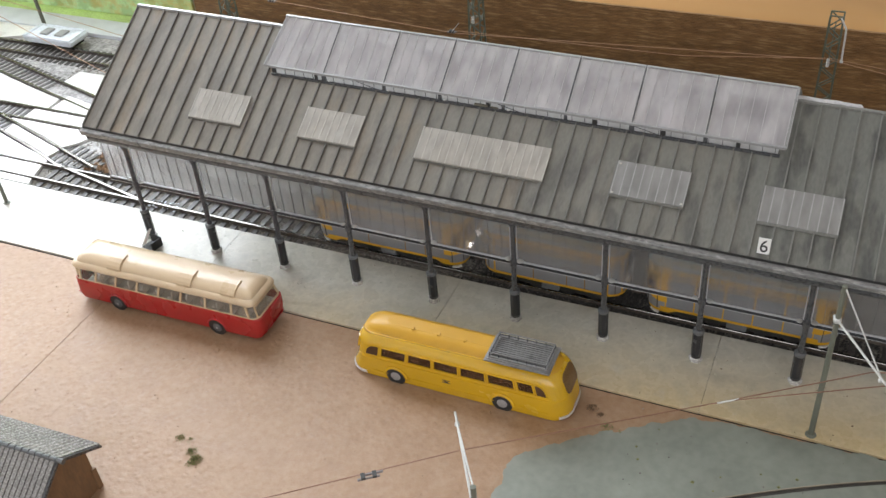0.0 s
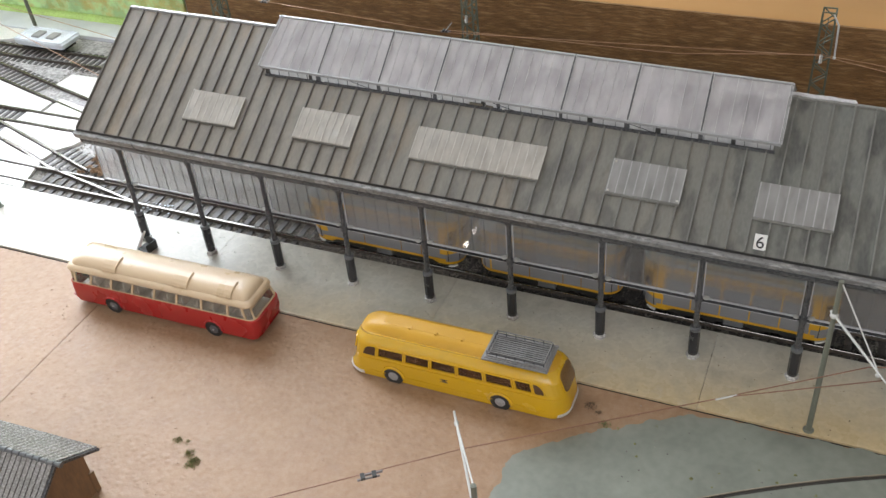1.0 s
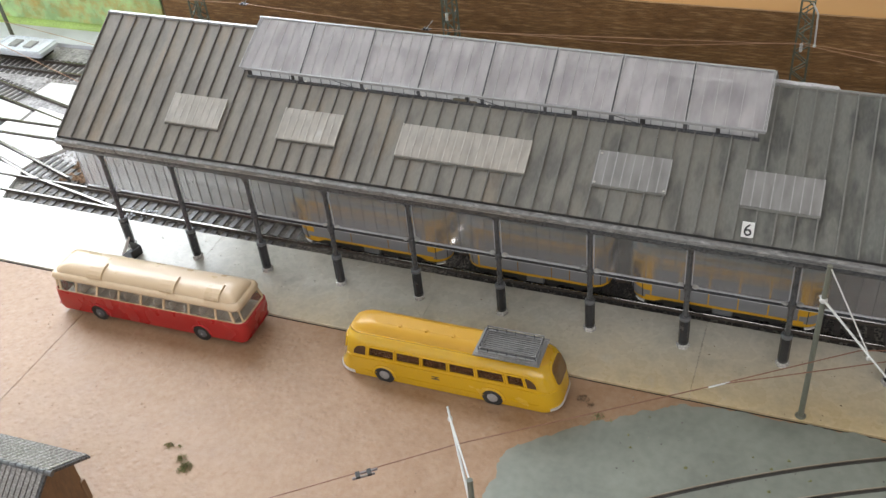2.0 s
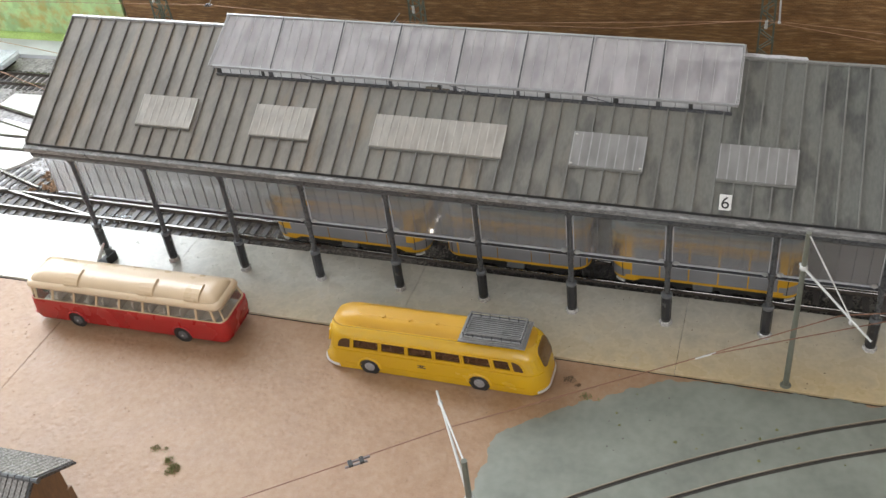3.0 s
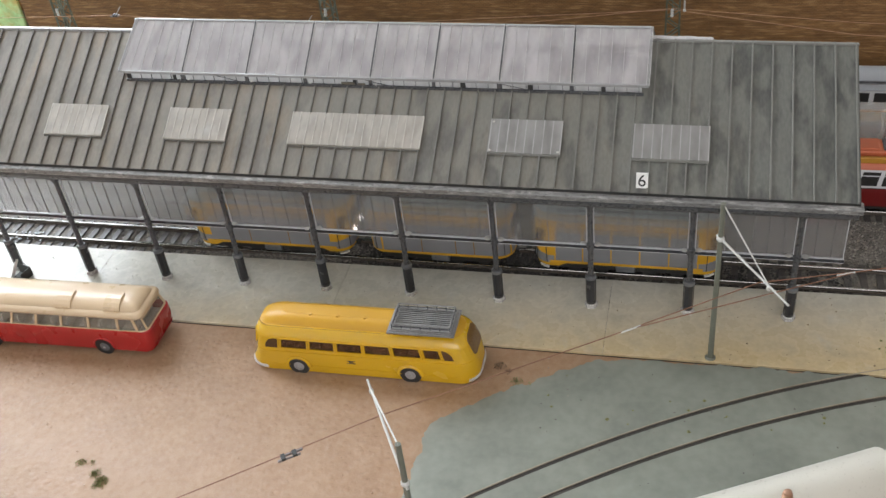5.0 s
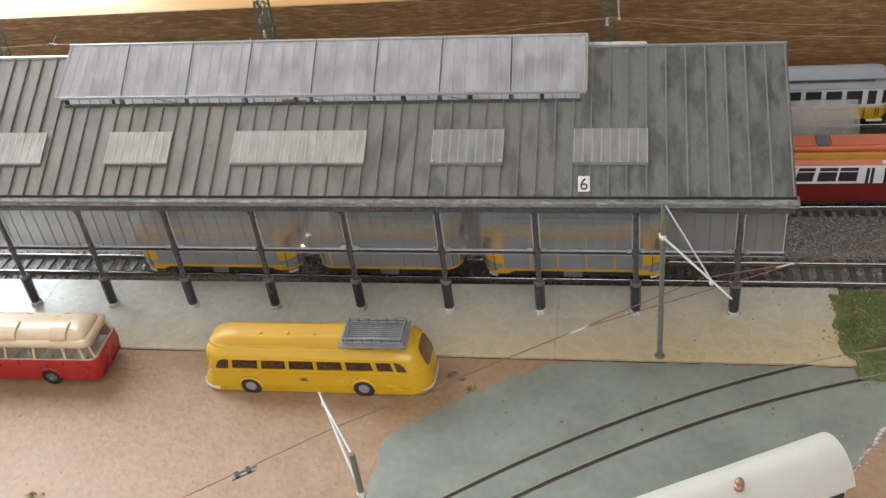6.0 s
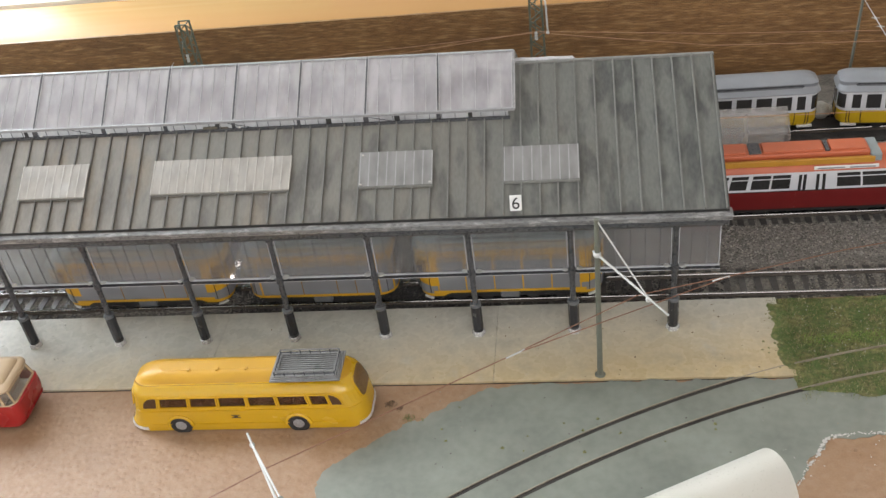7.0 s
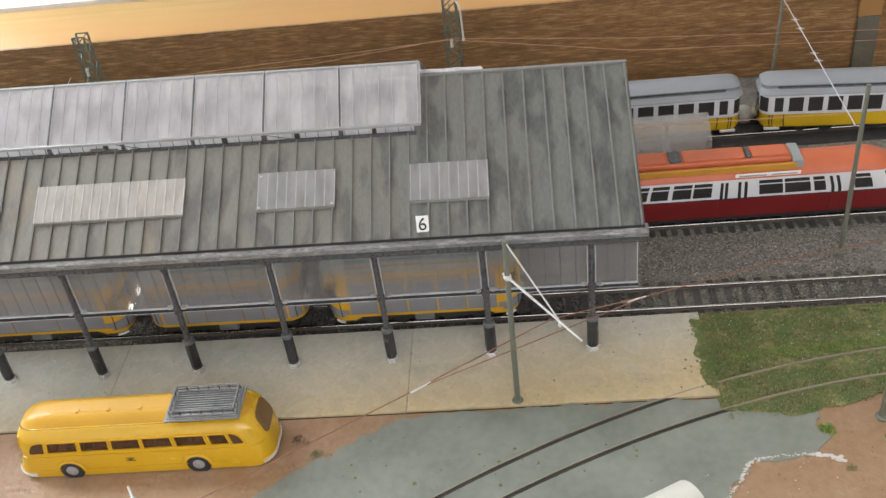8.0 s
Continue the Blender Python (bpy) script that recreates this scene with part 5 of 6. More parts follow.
def grey_tram(x, length, motor, round_ends, lit=False, panels=0):
    car = thing("works_tram", x, station_y(x), 0, -0.43, "grey tram car with ochre trim and ends" if not motor else "grey motor tram with ochre trim and pantograph", "tram", "grey tram train")
    # the ends are drawn in like a blunt wedge
    b = Body(length, 25.0, 9.5, [(4.8, 1.6, 0.7), (7.5, 0.6, 0.4), (9, 0.2, 0.1), (30, 0.2, 0.0), (37.5, 0.6, 0.4), (38.6, -0.4, -0.4), (39.6, -0.2, 0.0), (41.4, 1.4, 2.0), (43.2, 3.4, 5.0), (44.6, 6.6, 8.2), (45.2, 10.0, 10.4)])
    half = b.side / 2
    body = part("body", b.band(7.8, 38.4, bottom=True), M_TGREY, car, "plain grey sheeted tram body", smooth=True)
    roof = part("roof", b.band(38.4, 45.2, top=True), M_TROOF, car, "blue-grey tram roof", smooth=True)
    far0 = b.side + 2 * b.arc + b.end
    mids = (half + b.arc + b.end / 2, far0 + half + b.arc + b.end / 2)
    rev = b.arc + b.end / 2
    if not round_ends:
        for m in mids:
            part("end_panel", b.patch(m - rev - 3.5, m + rev + 3.5, 5.6, 38.2, 0.15, 0.3, ns=34), M_TYEL, body, "ochre painted end", smooth=True)
            for d in (-1, 1):
                a = m + d * (rev - 5.4)
                part("end_window", b.patch(a - 2.6, a + 2.6, 21.5, 31.5, 0.5, 0.4, ns=8), M_DARKWIN, body, "small dark end window")
                for e in (-3.6, 3.6):
                    part("door_line", b.patch(a + e - 0.2, a + e + 0.2, 8.0, 34.0, 0.4, 0.3, ns=2), M_UNDER, body)
                part("step", b.patch(a - 3.2, a + 3.2, 3.2, 4.1, 0.2, 1.4), M_WHITEPL, car, "pale footstep under the door")
            part("end_window", b.patch(m - 4.6, m + 4.6, 21.5, 31.5, 0.5, 0.4, ns=8), M_DARKWIN, body, "dark end window")
            # the skirt drops on a slant towards each end
            for d, o in ((-1, m - rev - 3.5), (1, m + rev + 3.5)):
                for k in range(4):
                    lo, hi = sorted((o + d * 1.4 * k, o + d * 1.4 * (k + 1)))
                    part("end_skirt", b.patch(lo, hi, 5.6 + 0.65 * k, 8.4, 0.2, 0.3, ns=1), M_TYEL, body)
    else:
        for m in mids:
            for d in (-1, 1):
                for e in (rev - 9.5, rev - 0.5):
                    part("trim_strip", b.patch(m + d * e - 0.5, m + d * e + 0.5, 9.5, 35.0, 0.22, 0.3, ns=2), M_TYEL, body)
                part("door_line", b.patch(m + d * (rev - 5.0) - 0.2, m + d * (rev - 5.0) + 0.2, 9.5, 30.0, 0.22, 0.2, ns=2), M_UNDER, body)
            part("end_window", b.patch(m - 4.0, m + 4.0, 21.5, 31.5, 0.3, 0.3), M_DARKWIN, body, "dark end window")
    run = half + (rev if round_ends else 0)
    for z0, z1 in ((8.0, 9.7), (33.6, 37.4)):
        for a in (0.0, far0):
            part("trim_strip", b.patch(a - run, a + run, z0, z1, 0.24, 0.3, ns=40), M_TYEL, body, "ochre trim strip", smooth=True)
    for k in range(panels + 1 if panels else 0):
        q = -half + 3.0 + (2 * half - 6.0) * k / panels
        for a in (0.0, far0):
            part("trim_strip", b.patch(a + q - 0.35, a + q + 0.35, 9.7, 33.6, 0.22, 0.3, ns=2), M_TYEL, body)
    for q in (-half * 0.62, -half * 0.3, half * 0.3, half * 0.62) if not panels else ():
        for a in (0.0, far0):
            part("sheet_joint", b.patch(a + q - 0.22, a + q + 0.22, 9.6, 34.4, 0.12, 0.2, ns=2), M_SEAMBROWN, body)
    part("equipment_box", Shape().box(-5.5, 5.5, -12.2, -8.0, 3.2, 8.2, 0.8), M_COLLAR, car, "grey box under the floor")
    part("equipment_box", Shape().box(-5.5, 5.5, 8.0, 12.2, 3.2, 8.2, 0.8), M_COLLAR, car)
    # roof fittings: panels, rain strips
    for x0, x1 in ((length / 2 - 36, length / 2 - 24.4), (length / 2 - 23.6, length / 2 - 12)):
        part("roof_hatch", Shape().box(x0, x1, -6.5, 6.5, 44.6, 46.0, 0.4), M_TROOF, roof, "raised roof panel")
    part("roof_hatch", Shape().box(length / 2 - 10.5, length / 2 - 6.5, -2.6, 2.6, 43.4, 45.6, 0.4), M_TROOF, roof)
    for x0, x1, q in ((-length / 2 + 14, length / 2 - 13, 9.2), (-length / 2 + 14, -length / 2 + 32, 6.4), (length / 2 - 38, length / 2 - 14, 7.4)):
        for e in (-1, 1):
            z = 44.15 if q < 9 else 42.9
            part("rain_strip", Shape().box(x0, x1, e * q - 0.2, e * q + 0.2, z, z + 1.0), M_UNDER if q > 9 else M_COLLAR, roof)
    underframe(car, length, 25)
    for xx in ((-1, 1) if lit else (1,)):
        lens = Shape().ball((xx * (length / 2 + 0.2), -3.0, 17.0), 1.35)
        part("lamp", lens, M_LAMP if (lit and xx == 1) else M_WHITEPL, car, "small round tram lamp", smooth=True)
    if motor:
        base = Shape()
        for y in (-6.5, 6.5):
            base.box(-15, 5, y - 0.6, y + 0.6, 46.6, 47.8, 0.2)
        for xx in (-15, -10.5, -4.8, -0.5, 3.8):
            base.box(xx, xx + 1.1, -6.0, 6.0, 46.4, 47.5, 0.2)
        p = part("pantograph", base, M_RACK, car, "folding grey pantograph frame")
        for y in (-5.5, 5.5):
            for x0, xk in ((-13, -27), (3, 17)):
                part("pantograph_arm", Shape().rod((x0, y, 47.4), (xk, y, 60.0), 0.55), M_RACK, p)
                part("pantograph_arm", Shape().rod((xk, y, 60.0), (-5 + (x0 + 5) * 0.1, y * 0.5, 72.0), 0.38), M_ARM, p)
        for xk in (-27, 17):
            part("pantograph_arm", Shape().rod((xk, -6.2, 60.0), (xk, 6.2, 60.0), 0.4), M_ARM, p)
            part("pantograph_arm", Shape().rod((xk, -5.5, 60.0), (-5, 2.6, 72.0), 0.25).rod((xk, 5.5, 60.0), (-5, -2.6, 72.0), 0.25), M_ARM, p)
        for xx in (-7.5, -3.5):
            part("contact_bow", Shape().rod((xx, -8.5, 72.4), (xx, 8.5, 72.4), 0.5).rod((xx, -8.5, 72.4), (xx, -11.5, 70.6), 0.45).rod((xx, 8.5, 72.4), (xx, 11.5, 70.6), 0.45), M_WIRE, p, "coppery contact bow")
        part("bow_link", Shape().box(-7.5, -3.5, -1.0, 1.0, 71.4, 72.4, 0.2), M_WIRE, p)
        for x0 in (-14, 3.8):
            for y in (-6, 6):
                part("insulator", Shape().turned(x0, y, [(1.0, 44.2), (1.2, 45.0), (0.8, 45.6), (1.0, 46.5)], 10), M_HUTWALL, p)
    return car


def white_tram(x, y, rz, length, end_left):
    car = thing("street_tram", x, y, 0, rz, "white and yellow vintage tram with grey roof", "tram", "white trams")
    b = Body(length, 24.0, 7.0, [(5.0, 1.0, 0.4), (7, 0, 0), (28, 0, 0), (29, 0.4, 0.3)])
    top = Body(length + 3, 26.0, 7.0, [(28.2, 0.5, 0.4), (28.8, 0.0, 0.0), (29.8, 0.4, 0.6), (31.6, 1.8, 3.8), (32.0, 1.6, 4.0), (34.4, 1.6, 3.2), (36.0, 3.6, 5.0), (37.2, 7.5, 8.0), (37.8, 14.0, 11.5)])
    half = b.side / 2
    lower = part("lower_body", b.band(5.2, 15.0, bottom=True), M_TYEL2, car, "yellow lower panels", smooth=True)
    upper = part("window_band", b.band(15.0, 28.8), M_TWHITE, car, "white window band", smooth=True)
    part("roof", top.band(28.4, 32.0), M_TROOF2, car, "grey lower roof", smooth=True)
    part("clerestory_roof", top.band(32.0, 37.8, top=True), M_TROOF2, car, "pale grey raised upper roof", smooth=True)
    # dark plates on the shell paint the shadow below the upper roof
    for o in (0.0, top.side + 2 * top.arc + top.end):
        part("roof_gap", top.patch(o - top.side / 2 + 3, o + top.side / 2 - 3, 31.5, 33.7, 0.14, 0.3, soft0=1.6, soft1=1.2), M_IRON, car, "dark strip painting the shadow under the raised roof")
    far0 = b.side + 2 * b.arc + b.end
    n = int(2 * half / 14.5)
    for k in range(n):
        a = -half + 9 + (2 * half - 18) * k / n
        c = -half + 9 + (2 * half - 18) * (k + 1) / n
        for o in (0.0, far0):
            pane = part("window", b.patch(o + a + 1.4, o + c - 1.4, 16.4, 26.8, 0.1, 0.3), M_DARKWIN, upper, "dark side window")
            part("window_frame", b.ring(o + a + 1.0, o + c - 1.0, 16.0, 27.2, 0.5, 0.28, 0.3), M_TWHITE, pane)
    for m in (half + b.arc + b.end / 2, far0 + half + b.arc + b.end / 2):
        turn = b.end / 2 + b.arc / 2
        for d in (-turn, 0.0, turn):
            part("end_window", b.patch(m + d - 3.2, m + d + 3.2, 16.6, 26.6, 0.3, 0.3, ns=8), M_DARKWIN, upper, "dark end window")
            for f in (-4.6, 4.6):
                part("door_line", b.patch(m + d + f - 0.3, m + d + f + 0.3, 5.6, 14.6, 0.25, 0.3, ns=2), M_UNDER, lower)
        for d in (-1, 1):
            e = m + d * (b.end / 2 + b.arc + 4.4)
            part("end_window", b.patch(e - 2.7, e + 2.7, 16.6, 26.6, 0.12, 0.3), M_DARKWIN, upper, "dark door window")
            for f in (-3.6, 3.6):
                part("door_line", b.patch(e + f - 0.3, e + f + 0.3, 5.6, 14.6, 0.15, 0.2), M_UNDER, lower)
    part("waist_strip", b.band(14.7, 15.4, off=0.25), M_TWHITE, car)
    for xx in (-length / 2 + 8, length / 2 - 8):
        part("step", Shape().box(xx - 5, xx + 5, -13.0, -10.5, 3.6, 5.0, 0.3), M_WHITEPL, car)
    underframe(car, length, 24)
    return car


def red_tram():
    car = thing("articulated_tram", 454, SECOND_Y + 0.5, 0, 0, "dark red and white tram with bright orange roof", "tram")
    length = 188
    b = Body(length, 26.0, 12.6, [(3.5, 2.0, 0.6), (6.0, 0.6, 0.1), (18.0, 0, 0), (24, 1.6, 0.3), (31, 5.0, 1.0), (32.0, 6.0, 1.4), (33.8, 8.4, 2.6), (35.8, 12.0, 4.8), (37.4, 16.0, 7.2), (38.2, 21.0, 9.6), (38.5, 27.0, 11.5)])
    half = b.side / 2
    lower = part("lower_body", b.band(4.0, 18.8, bottom=True), M_TRED, car, "dark red lower panels", smooth=True)
    upper = part("window_band", b.band(18.8, 31.4), M_TWHITE, car, "white window band", smooth=True)
    part("roof", b.band(31.4, 38.5, top=True), M_TORANGE, car, "orange moulded roof", smooth=True)
    part("gutter_strip", b.band(31.0, 31.9, off=0.3), M_TORANGE, car)
    far0 = b.side + 2 * b.arc + b.end
    # windows and folding doors in turn along the side
    plan = [(-78, -66, 1), (-64.5, -52, 1), (-50, -40, 1), (-37.5, -26.8, 1), (-25.6, -15, 1), (-11.5, 8, 2), (12, 25.4, 1), (26.6, 41, 1), (43, 49.5, 1), (51.5, 62, 2), (65.5, 75.5, 1)]
    for a, c, kind in plan:
        for o in (0.0, far0):
            if kind == 1:
                part("window", b.patch(o + a, o + c, 20.4, 26.6, 0.12, 0.3), M_DARKWIN, upper, "dark side window")
                part("top_light", b.patch(o + a, o + c, 27.3, 29.4, 0.12, 0.3), M_DARKWIN, upper)
            else:
                m = (a + c) / 2
                part("door", b.patch(o + a + 0.4, o + c - 0.4, 6.5, 18.4, 0.2, 0.3), M_TRED, upper, "dark red folding door")
                for d in (-7.6, -4.9, 2.6, 6.2) if c - a > 12 else (-3.4, 0.4):
                    part("door_window", b.patch(o + m + d - 0.9, o + m + d + 0.9, 9.0, 29.2, 0.15, 0.3, ns=2), M_DARKWIN, upper, "narrow dark door pane")
    for m in (half + b.arc + b.end / 2, far0 + half + b.arc + b.end / 2):
        part("nose_panel", b.patch(m - 19, m + 19, 18.6, 20.8, 0.18, 0.3, ns=30), M_TRED, upper, "dark red nose panel", smooth=True)
        part("windscreen", b.patch(m - 17.5, m + 17.5, 21.0, 29.8, 0.15, 0.3, ns=30), M_DARKWIN, upper, "dark wrapped windscreen", smooth=True)
        part("bumper", b.patch(m - 10, m + 10, 6.0, 8.0, 0.9, 1.0), M_UNDER, lower)
    part("waist_line", b.band(18.5, 19.0, off=0.16), M_UNDER, car)
    for a_, c_ in ((-38, -31), (5, 7.5), (-63, -60.5)):
        part("roof_grille", Shape().box(a_, c_, -6.0, 6.0, 40.0, 41.6, 0.3), M_IRON, car, "dark roof grille")
    part("skirt_line", b.band(4.0, 6.2, off=0.1), M_UNDER, car)
    part("roof_duct", Shape().box(-78, 30, -7.0, 7.0, 37.0, 40.6, 1.0), M_TORANGE, car, "long orange roof duct")
    for z in ((-60, -40), (-30, 4), (8, 28)):
        part("duct_cover", Shape().box(z[0], z[1], -5.5, 5.5, 40.4, 41.8, 0.5), M_TORANGE, car)
    part("roof_strip", Shape().box(-80, 32, -10.6, -8.6, 34.4, 38.2, 0.4), M_TOCHRE, car, "ochre running board on the roof")
    part("roof_strip", Shape().box(-80, 32, 8.6, 10.6, 34.4, 38.2, 0.4), M_TOCHRE, car)
    part("roof_band", Shape().box(30, 36, -9.6, 9.6, 34.5, 39.4, 0.6), M_TROOF, car, "grey cross strip on the roof")
    part("destination_board", Shape().box(-2, 34, -12.6, -11.6, 32.2, 34.2, 0.2), M_SIGN, car, "white line board along the roof edge")
    for a, c in ((0, 15), (18, 32)):
        part("line_mark", Shape().box(a, c, -12.8, -12.55, 32.8, 33.6), M_MULLION, car)
    underframe(car, length, 26)
    return car


m_, t_, b_ = nodes_of("lit_lamp")
b_.inputs["Emission Color"].default_value = (1.0, 0.93, 0.85, 1)
b_.inputs["Emission Strength"].default_value = 9.0
M_LAMP = m_

yellow_bus()
red_bus()
grey_tram(275.5, 105, True, False, panels=5)
grey_tram(167.0, 88, False, True)
grey_tram(59.5, 105, False, False, lit=True)
white_tram(421.5, 212.0, 0, 110, False)
white_tram(547.5, 206.5, -5.0, 116, True)
red_tram()


lumps = thing("plaster_lump", 484, 224, -3, 0, "pale beige plaster lump between the rear trams", "plaster lump")
part("lump", Shape().ball((0, 0, 5), 7.0, 0.9).ball((5.5, 2, 4), 5.0, 0.8).ball((-5, -1, 3.5), 4.6, 0.8), M_CHIP, lumps, smooth=True)

# ---- masts and overhead wires ----
def tube_mast(x, y, top, tip, label, r=1.5, lean=0.0, arm_z=None, stay_to=0.72, z0=-0.6, thin=False):
    """A tubular mast with a slanting arm to tip and a stay from its top."""
    ob = thing("tram_mast", x, y, 0, 0, label, "overhead mast", "overhead masts")
    part("post", Shape().rod((0, 0, z0), (lean, 0, top), r, r * 0.8, 12), M_MAST, ob, smooth=True)
    part("foot", Shape().turned(0, 0, [(r + 1.4, z0), (r + 1.3, z0 + 0.8), (r + 0.4, z0 + 1.4)], 12), M_MAST, ob)
    if tip:
        a, b = Vector((lean * 0.8, 0, arm_z)), Vector(tip)
        if thin:
            part("span_wire", Shape().rod(a, b, 0.32, n=6), M_PALEBAR, ob, "pale grey slanting span wire")
            for f in (0.20, 0.28, 0.49, 0.55):
                p = a.lerp(b, f)
                part("insulator", Shape().ball(p, 0.9), M_ARM, ob, "small pale insulator bead", smooth=True)
                part("wire_clamp", Shape().rod(p + Vector((-2.4, 0, 0.4)), p + Vector((2.4, 0, -0.2)), 0.3, n=6), M_ARM, ob)
            return ob
        part("arm", Shape().rod(a - (b - a) * 0.06, b, 0.65, 0.5, 10), M_ARM, ob, "white metal bracket arm", smooth=True)
        part("collar", Shape().ball(a, 1.9), M_ARM, ob, smooth=True)
        part("stay", Shape().rod((lean, 0, top - 0.3), a + (b - a) * stay_to, 0.36), M_ARM, ob)
        part("insulator", Shape().ball(a + (b - a) * stay_to + Vector((0, 0, -1.2)), 1.1, 1.4), M_ARM, ob, smooth=True)
    return ob


tube_mast(323.2, -31.6, 97.0, (30.0, -31.5, 65.5), "grey-green tubular mast with white arm over the tramway", arm_z=77.0)
tube_mast(206.5, -181.0, 86.5, (-26.5, 43.5, 73.5), "grey-green tubular mast with long white arm", arm_z=64.0, stay_to=0.9)
tube_mast(505.2, 70, 103, None, "plain grey-green tubular mast in the ballast", r=1.35)
tube_mast(489, -53.5, 110, None, "plain grey-green tubular mast beside the grass", r=1.9)
tube_mast(-235, 2.0, 90, None, "plain grey-green tubular mast on the platform", r=1.4)
tube_mast(506.5, 248, 98, (-4.0, -176.5, 79.0), "grey-green tubular mast before the brick wall", r=1.1, lean=4.0, arm_z=72.0, thin=True)
tube_mast(-417, 251, 110, None, "dark tubular mast by the backdrop", r=1.8, lean=-6)


def lattice_mast(x, y, top, label):
    ob = thing("lattice_mast", x, y, 0, 0, label, "lattice mast", "lattice masts")
    a0, a1 = 5.4, 4.0
    def corner(k, z):
        a = a0 + (a1 - a0) * z / top
        return Vector(((-1, 1, 1, -1)[k] * a, (-1, -1, 1, 1)[k] * a, z))
    for k in range(4):
        part("leg", Shape().rod(corner(k, -3), corner(k, top), 0.8, n=4), M_LATTICE, ob)
    steps = int(top / 7)
    for j in range(steps):
        za, zb = top * j / steps, top * (j + 1) / steps
        for k in range(4):
            m = (k + 1) % 4
            p, q = (k, m) if j % 2 else (m, k)
            part("brace", Shape().rod(corner(p, za), corner(q, zb), 0.5, n=4), M_LATTICE, ob)
    part("cap", Shape().box(-a1 - 0.2, a1 + 0.2, -a1 - 0.2, -a1 + 0.7, top - 0.4, top + 0.4, 0.1).box(-a1 - 0.2, a1 + 0.2, a1 - 0.7, a1 + 0.2, top - 0.4, top + 0.4, 0.1), M_LATTICE, ob)
    part("insulator", Shape().turned(-0.5, -5.5, [(0.9, 64), (1.2, 65), (0.8, 66), (1.2, 67), (0.8, 68), (1.2, 69), (0.6, 70)], 10), M_ARM, ob, "white insulator")
    part("bracket", Shape().rod((0, 0, 68), (-0.5, -5.5, 69.5), 0.5).rod((0, 0, top - 6), (-0.5, -5.5, 70), 0.35), M_LATTICE, ob)
    return ob


lattice_mast(291.5, 240, 99, "dark green lattice mast with hanging white weight rod")
lattice_mast(38.5, 242, 92, "dark green lattice mast before the brick wall")
lattice_mast(-190, 243, 90, "dark green lattice mast before the brick wall")
w = thing("weight_rod", 298, 233, 0, 0, "thin white tensioning rod hanging from the lattice mast", "tension rod")
part("rod", Shape().rod((-3.5, 2.0, 98.5), (0.5, 0.5, 92), 0.6).rod((0.5, 0.5, 92), (1.2, 0, 70), 0.6), M_ARM, w)
part("weight", Shape().ball((1.2, 0, 69.5), 1.1), M_ARM, w)


def wire(points, label, r=0.26, insulators=(), material=None):
    ob = thing("overhead_wire", label=label, category="overhead wire", group="overhead wires")
    s = Shape()
    for p, q in zip(points, points[1:]):
        s.rod(p, q, r, n=6)
    part("wire", s, material or M_WIRE, ob)
    for p, q in insulators:
        part("insulator", Shape().rod(p, q, 0.42, n=8), M_ARM, ob, "pale insulator on the wire")
    return ob


wire([(40, -262, 67), (119, -203, 66.5), (188, -150, 66), (286, -86, 66), (350, -54, 66), (384, -37, 66), (439, -20, 66), (497, -7, 66), (640, 12, 66)], "copper contact wire above the street tramway",
     insulators=(((282, -89, 66), (290, -83.5, 66)), ((375, -40.6, 66), (383, -37.4, 66))), material=M_WIREDARK)
wire([(286, -86, 66.1), (341, -49, 66.1), (384, -37, 66.1)], "second copper wire joined to the contact wire", material=M_WIREDARK)
wire([(-600, 211, 66), (-124, 212, 76), (34, 212, 67), (291, 235, 69), (408, 212, 62), (566, 208, 57), (700, 204, 55)], "copper contact wire above the rear track", 0.22)
wire([(34, 214, 68), (200, 214, 70), (291, 235, 70), (408, 213, 70), (575, 209, 63), (700, 206, 62)], "copper messenger wire above the rear track", 0.2)
wire([(350, 116, 62), (640, 111, 62)], "copper wire above the second track", 0.2)
wire([(-600, 150, 60), (-420, 178, 62), (-231, 100, 70), (-80, 40, 74)], "pale copper wire crossing the station throat", 0.25)
wire([(-640, 235, 50), (-410, 215, 42), (-262, 190, 38), (-200, 170, 40)], "pale copper wire over the rear track", 0.25)
for cx, cz in ((-122, 75.5), (31, 67.8)):
    rear = thing("wire_clamp", cx, 212, cz, 0, "small dark section insulator on the rear wire", "wire clamp")
    part("bar", Shape().box(-3.4, 3.0, -1.3, -0.5, -0.6, 0.5, 0.1).box(-2.2, 3.8, 0.5, 1.3, -0.6, 0.5, 0.1), M_CLAMP, rear)
    part("bridge", Shape().box(-1.6, -0.2, -1.5, 1.5, -0.3, 1.4, 0.1).box(0.8, 1.8, -1.5, 1.5, -0.3, 1.0, 0.1), M_UNDER, rear)
    part("dropper", Shape().rod((0.4, 0, 0.6), (5.5, 1.5, 7.0), 0.3), M_ARM, rear)
clamp = thing("wire_clamp", 157, -176.0, 66.3, 36, "dark section insulator with two short bars", "wire clamp")
part("bar", Shape().box(-5, 4.5, -1.3, -0.6, -0.6, 0.5, 0.1), M_CLAMP, clamp)
part("bar", Shape().box(-3.5, 6, 0.6, 1.3, -0.6, 0.5, 0.1), M_CLAMP, clamp)
part("bridge", Shape().box(-3.4, -1.6, -1.5, 1.5, -0.3, 1.0, 0.1).box(1.4, 3.2, -1.5, 1.5, -0.3, 1.0, 0.1), M_UNDER, clamp)

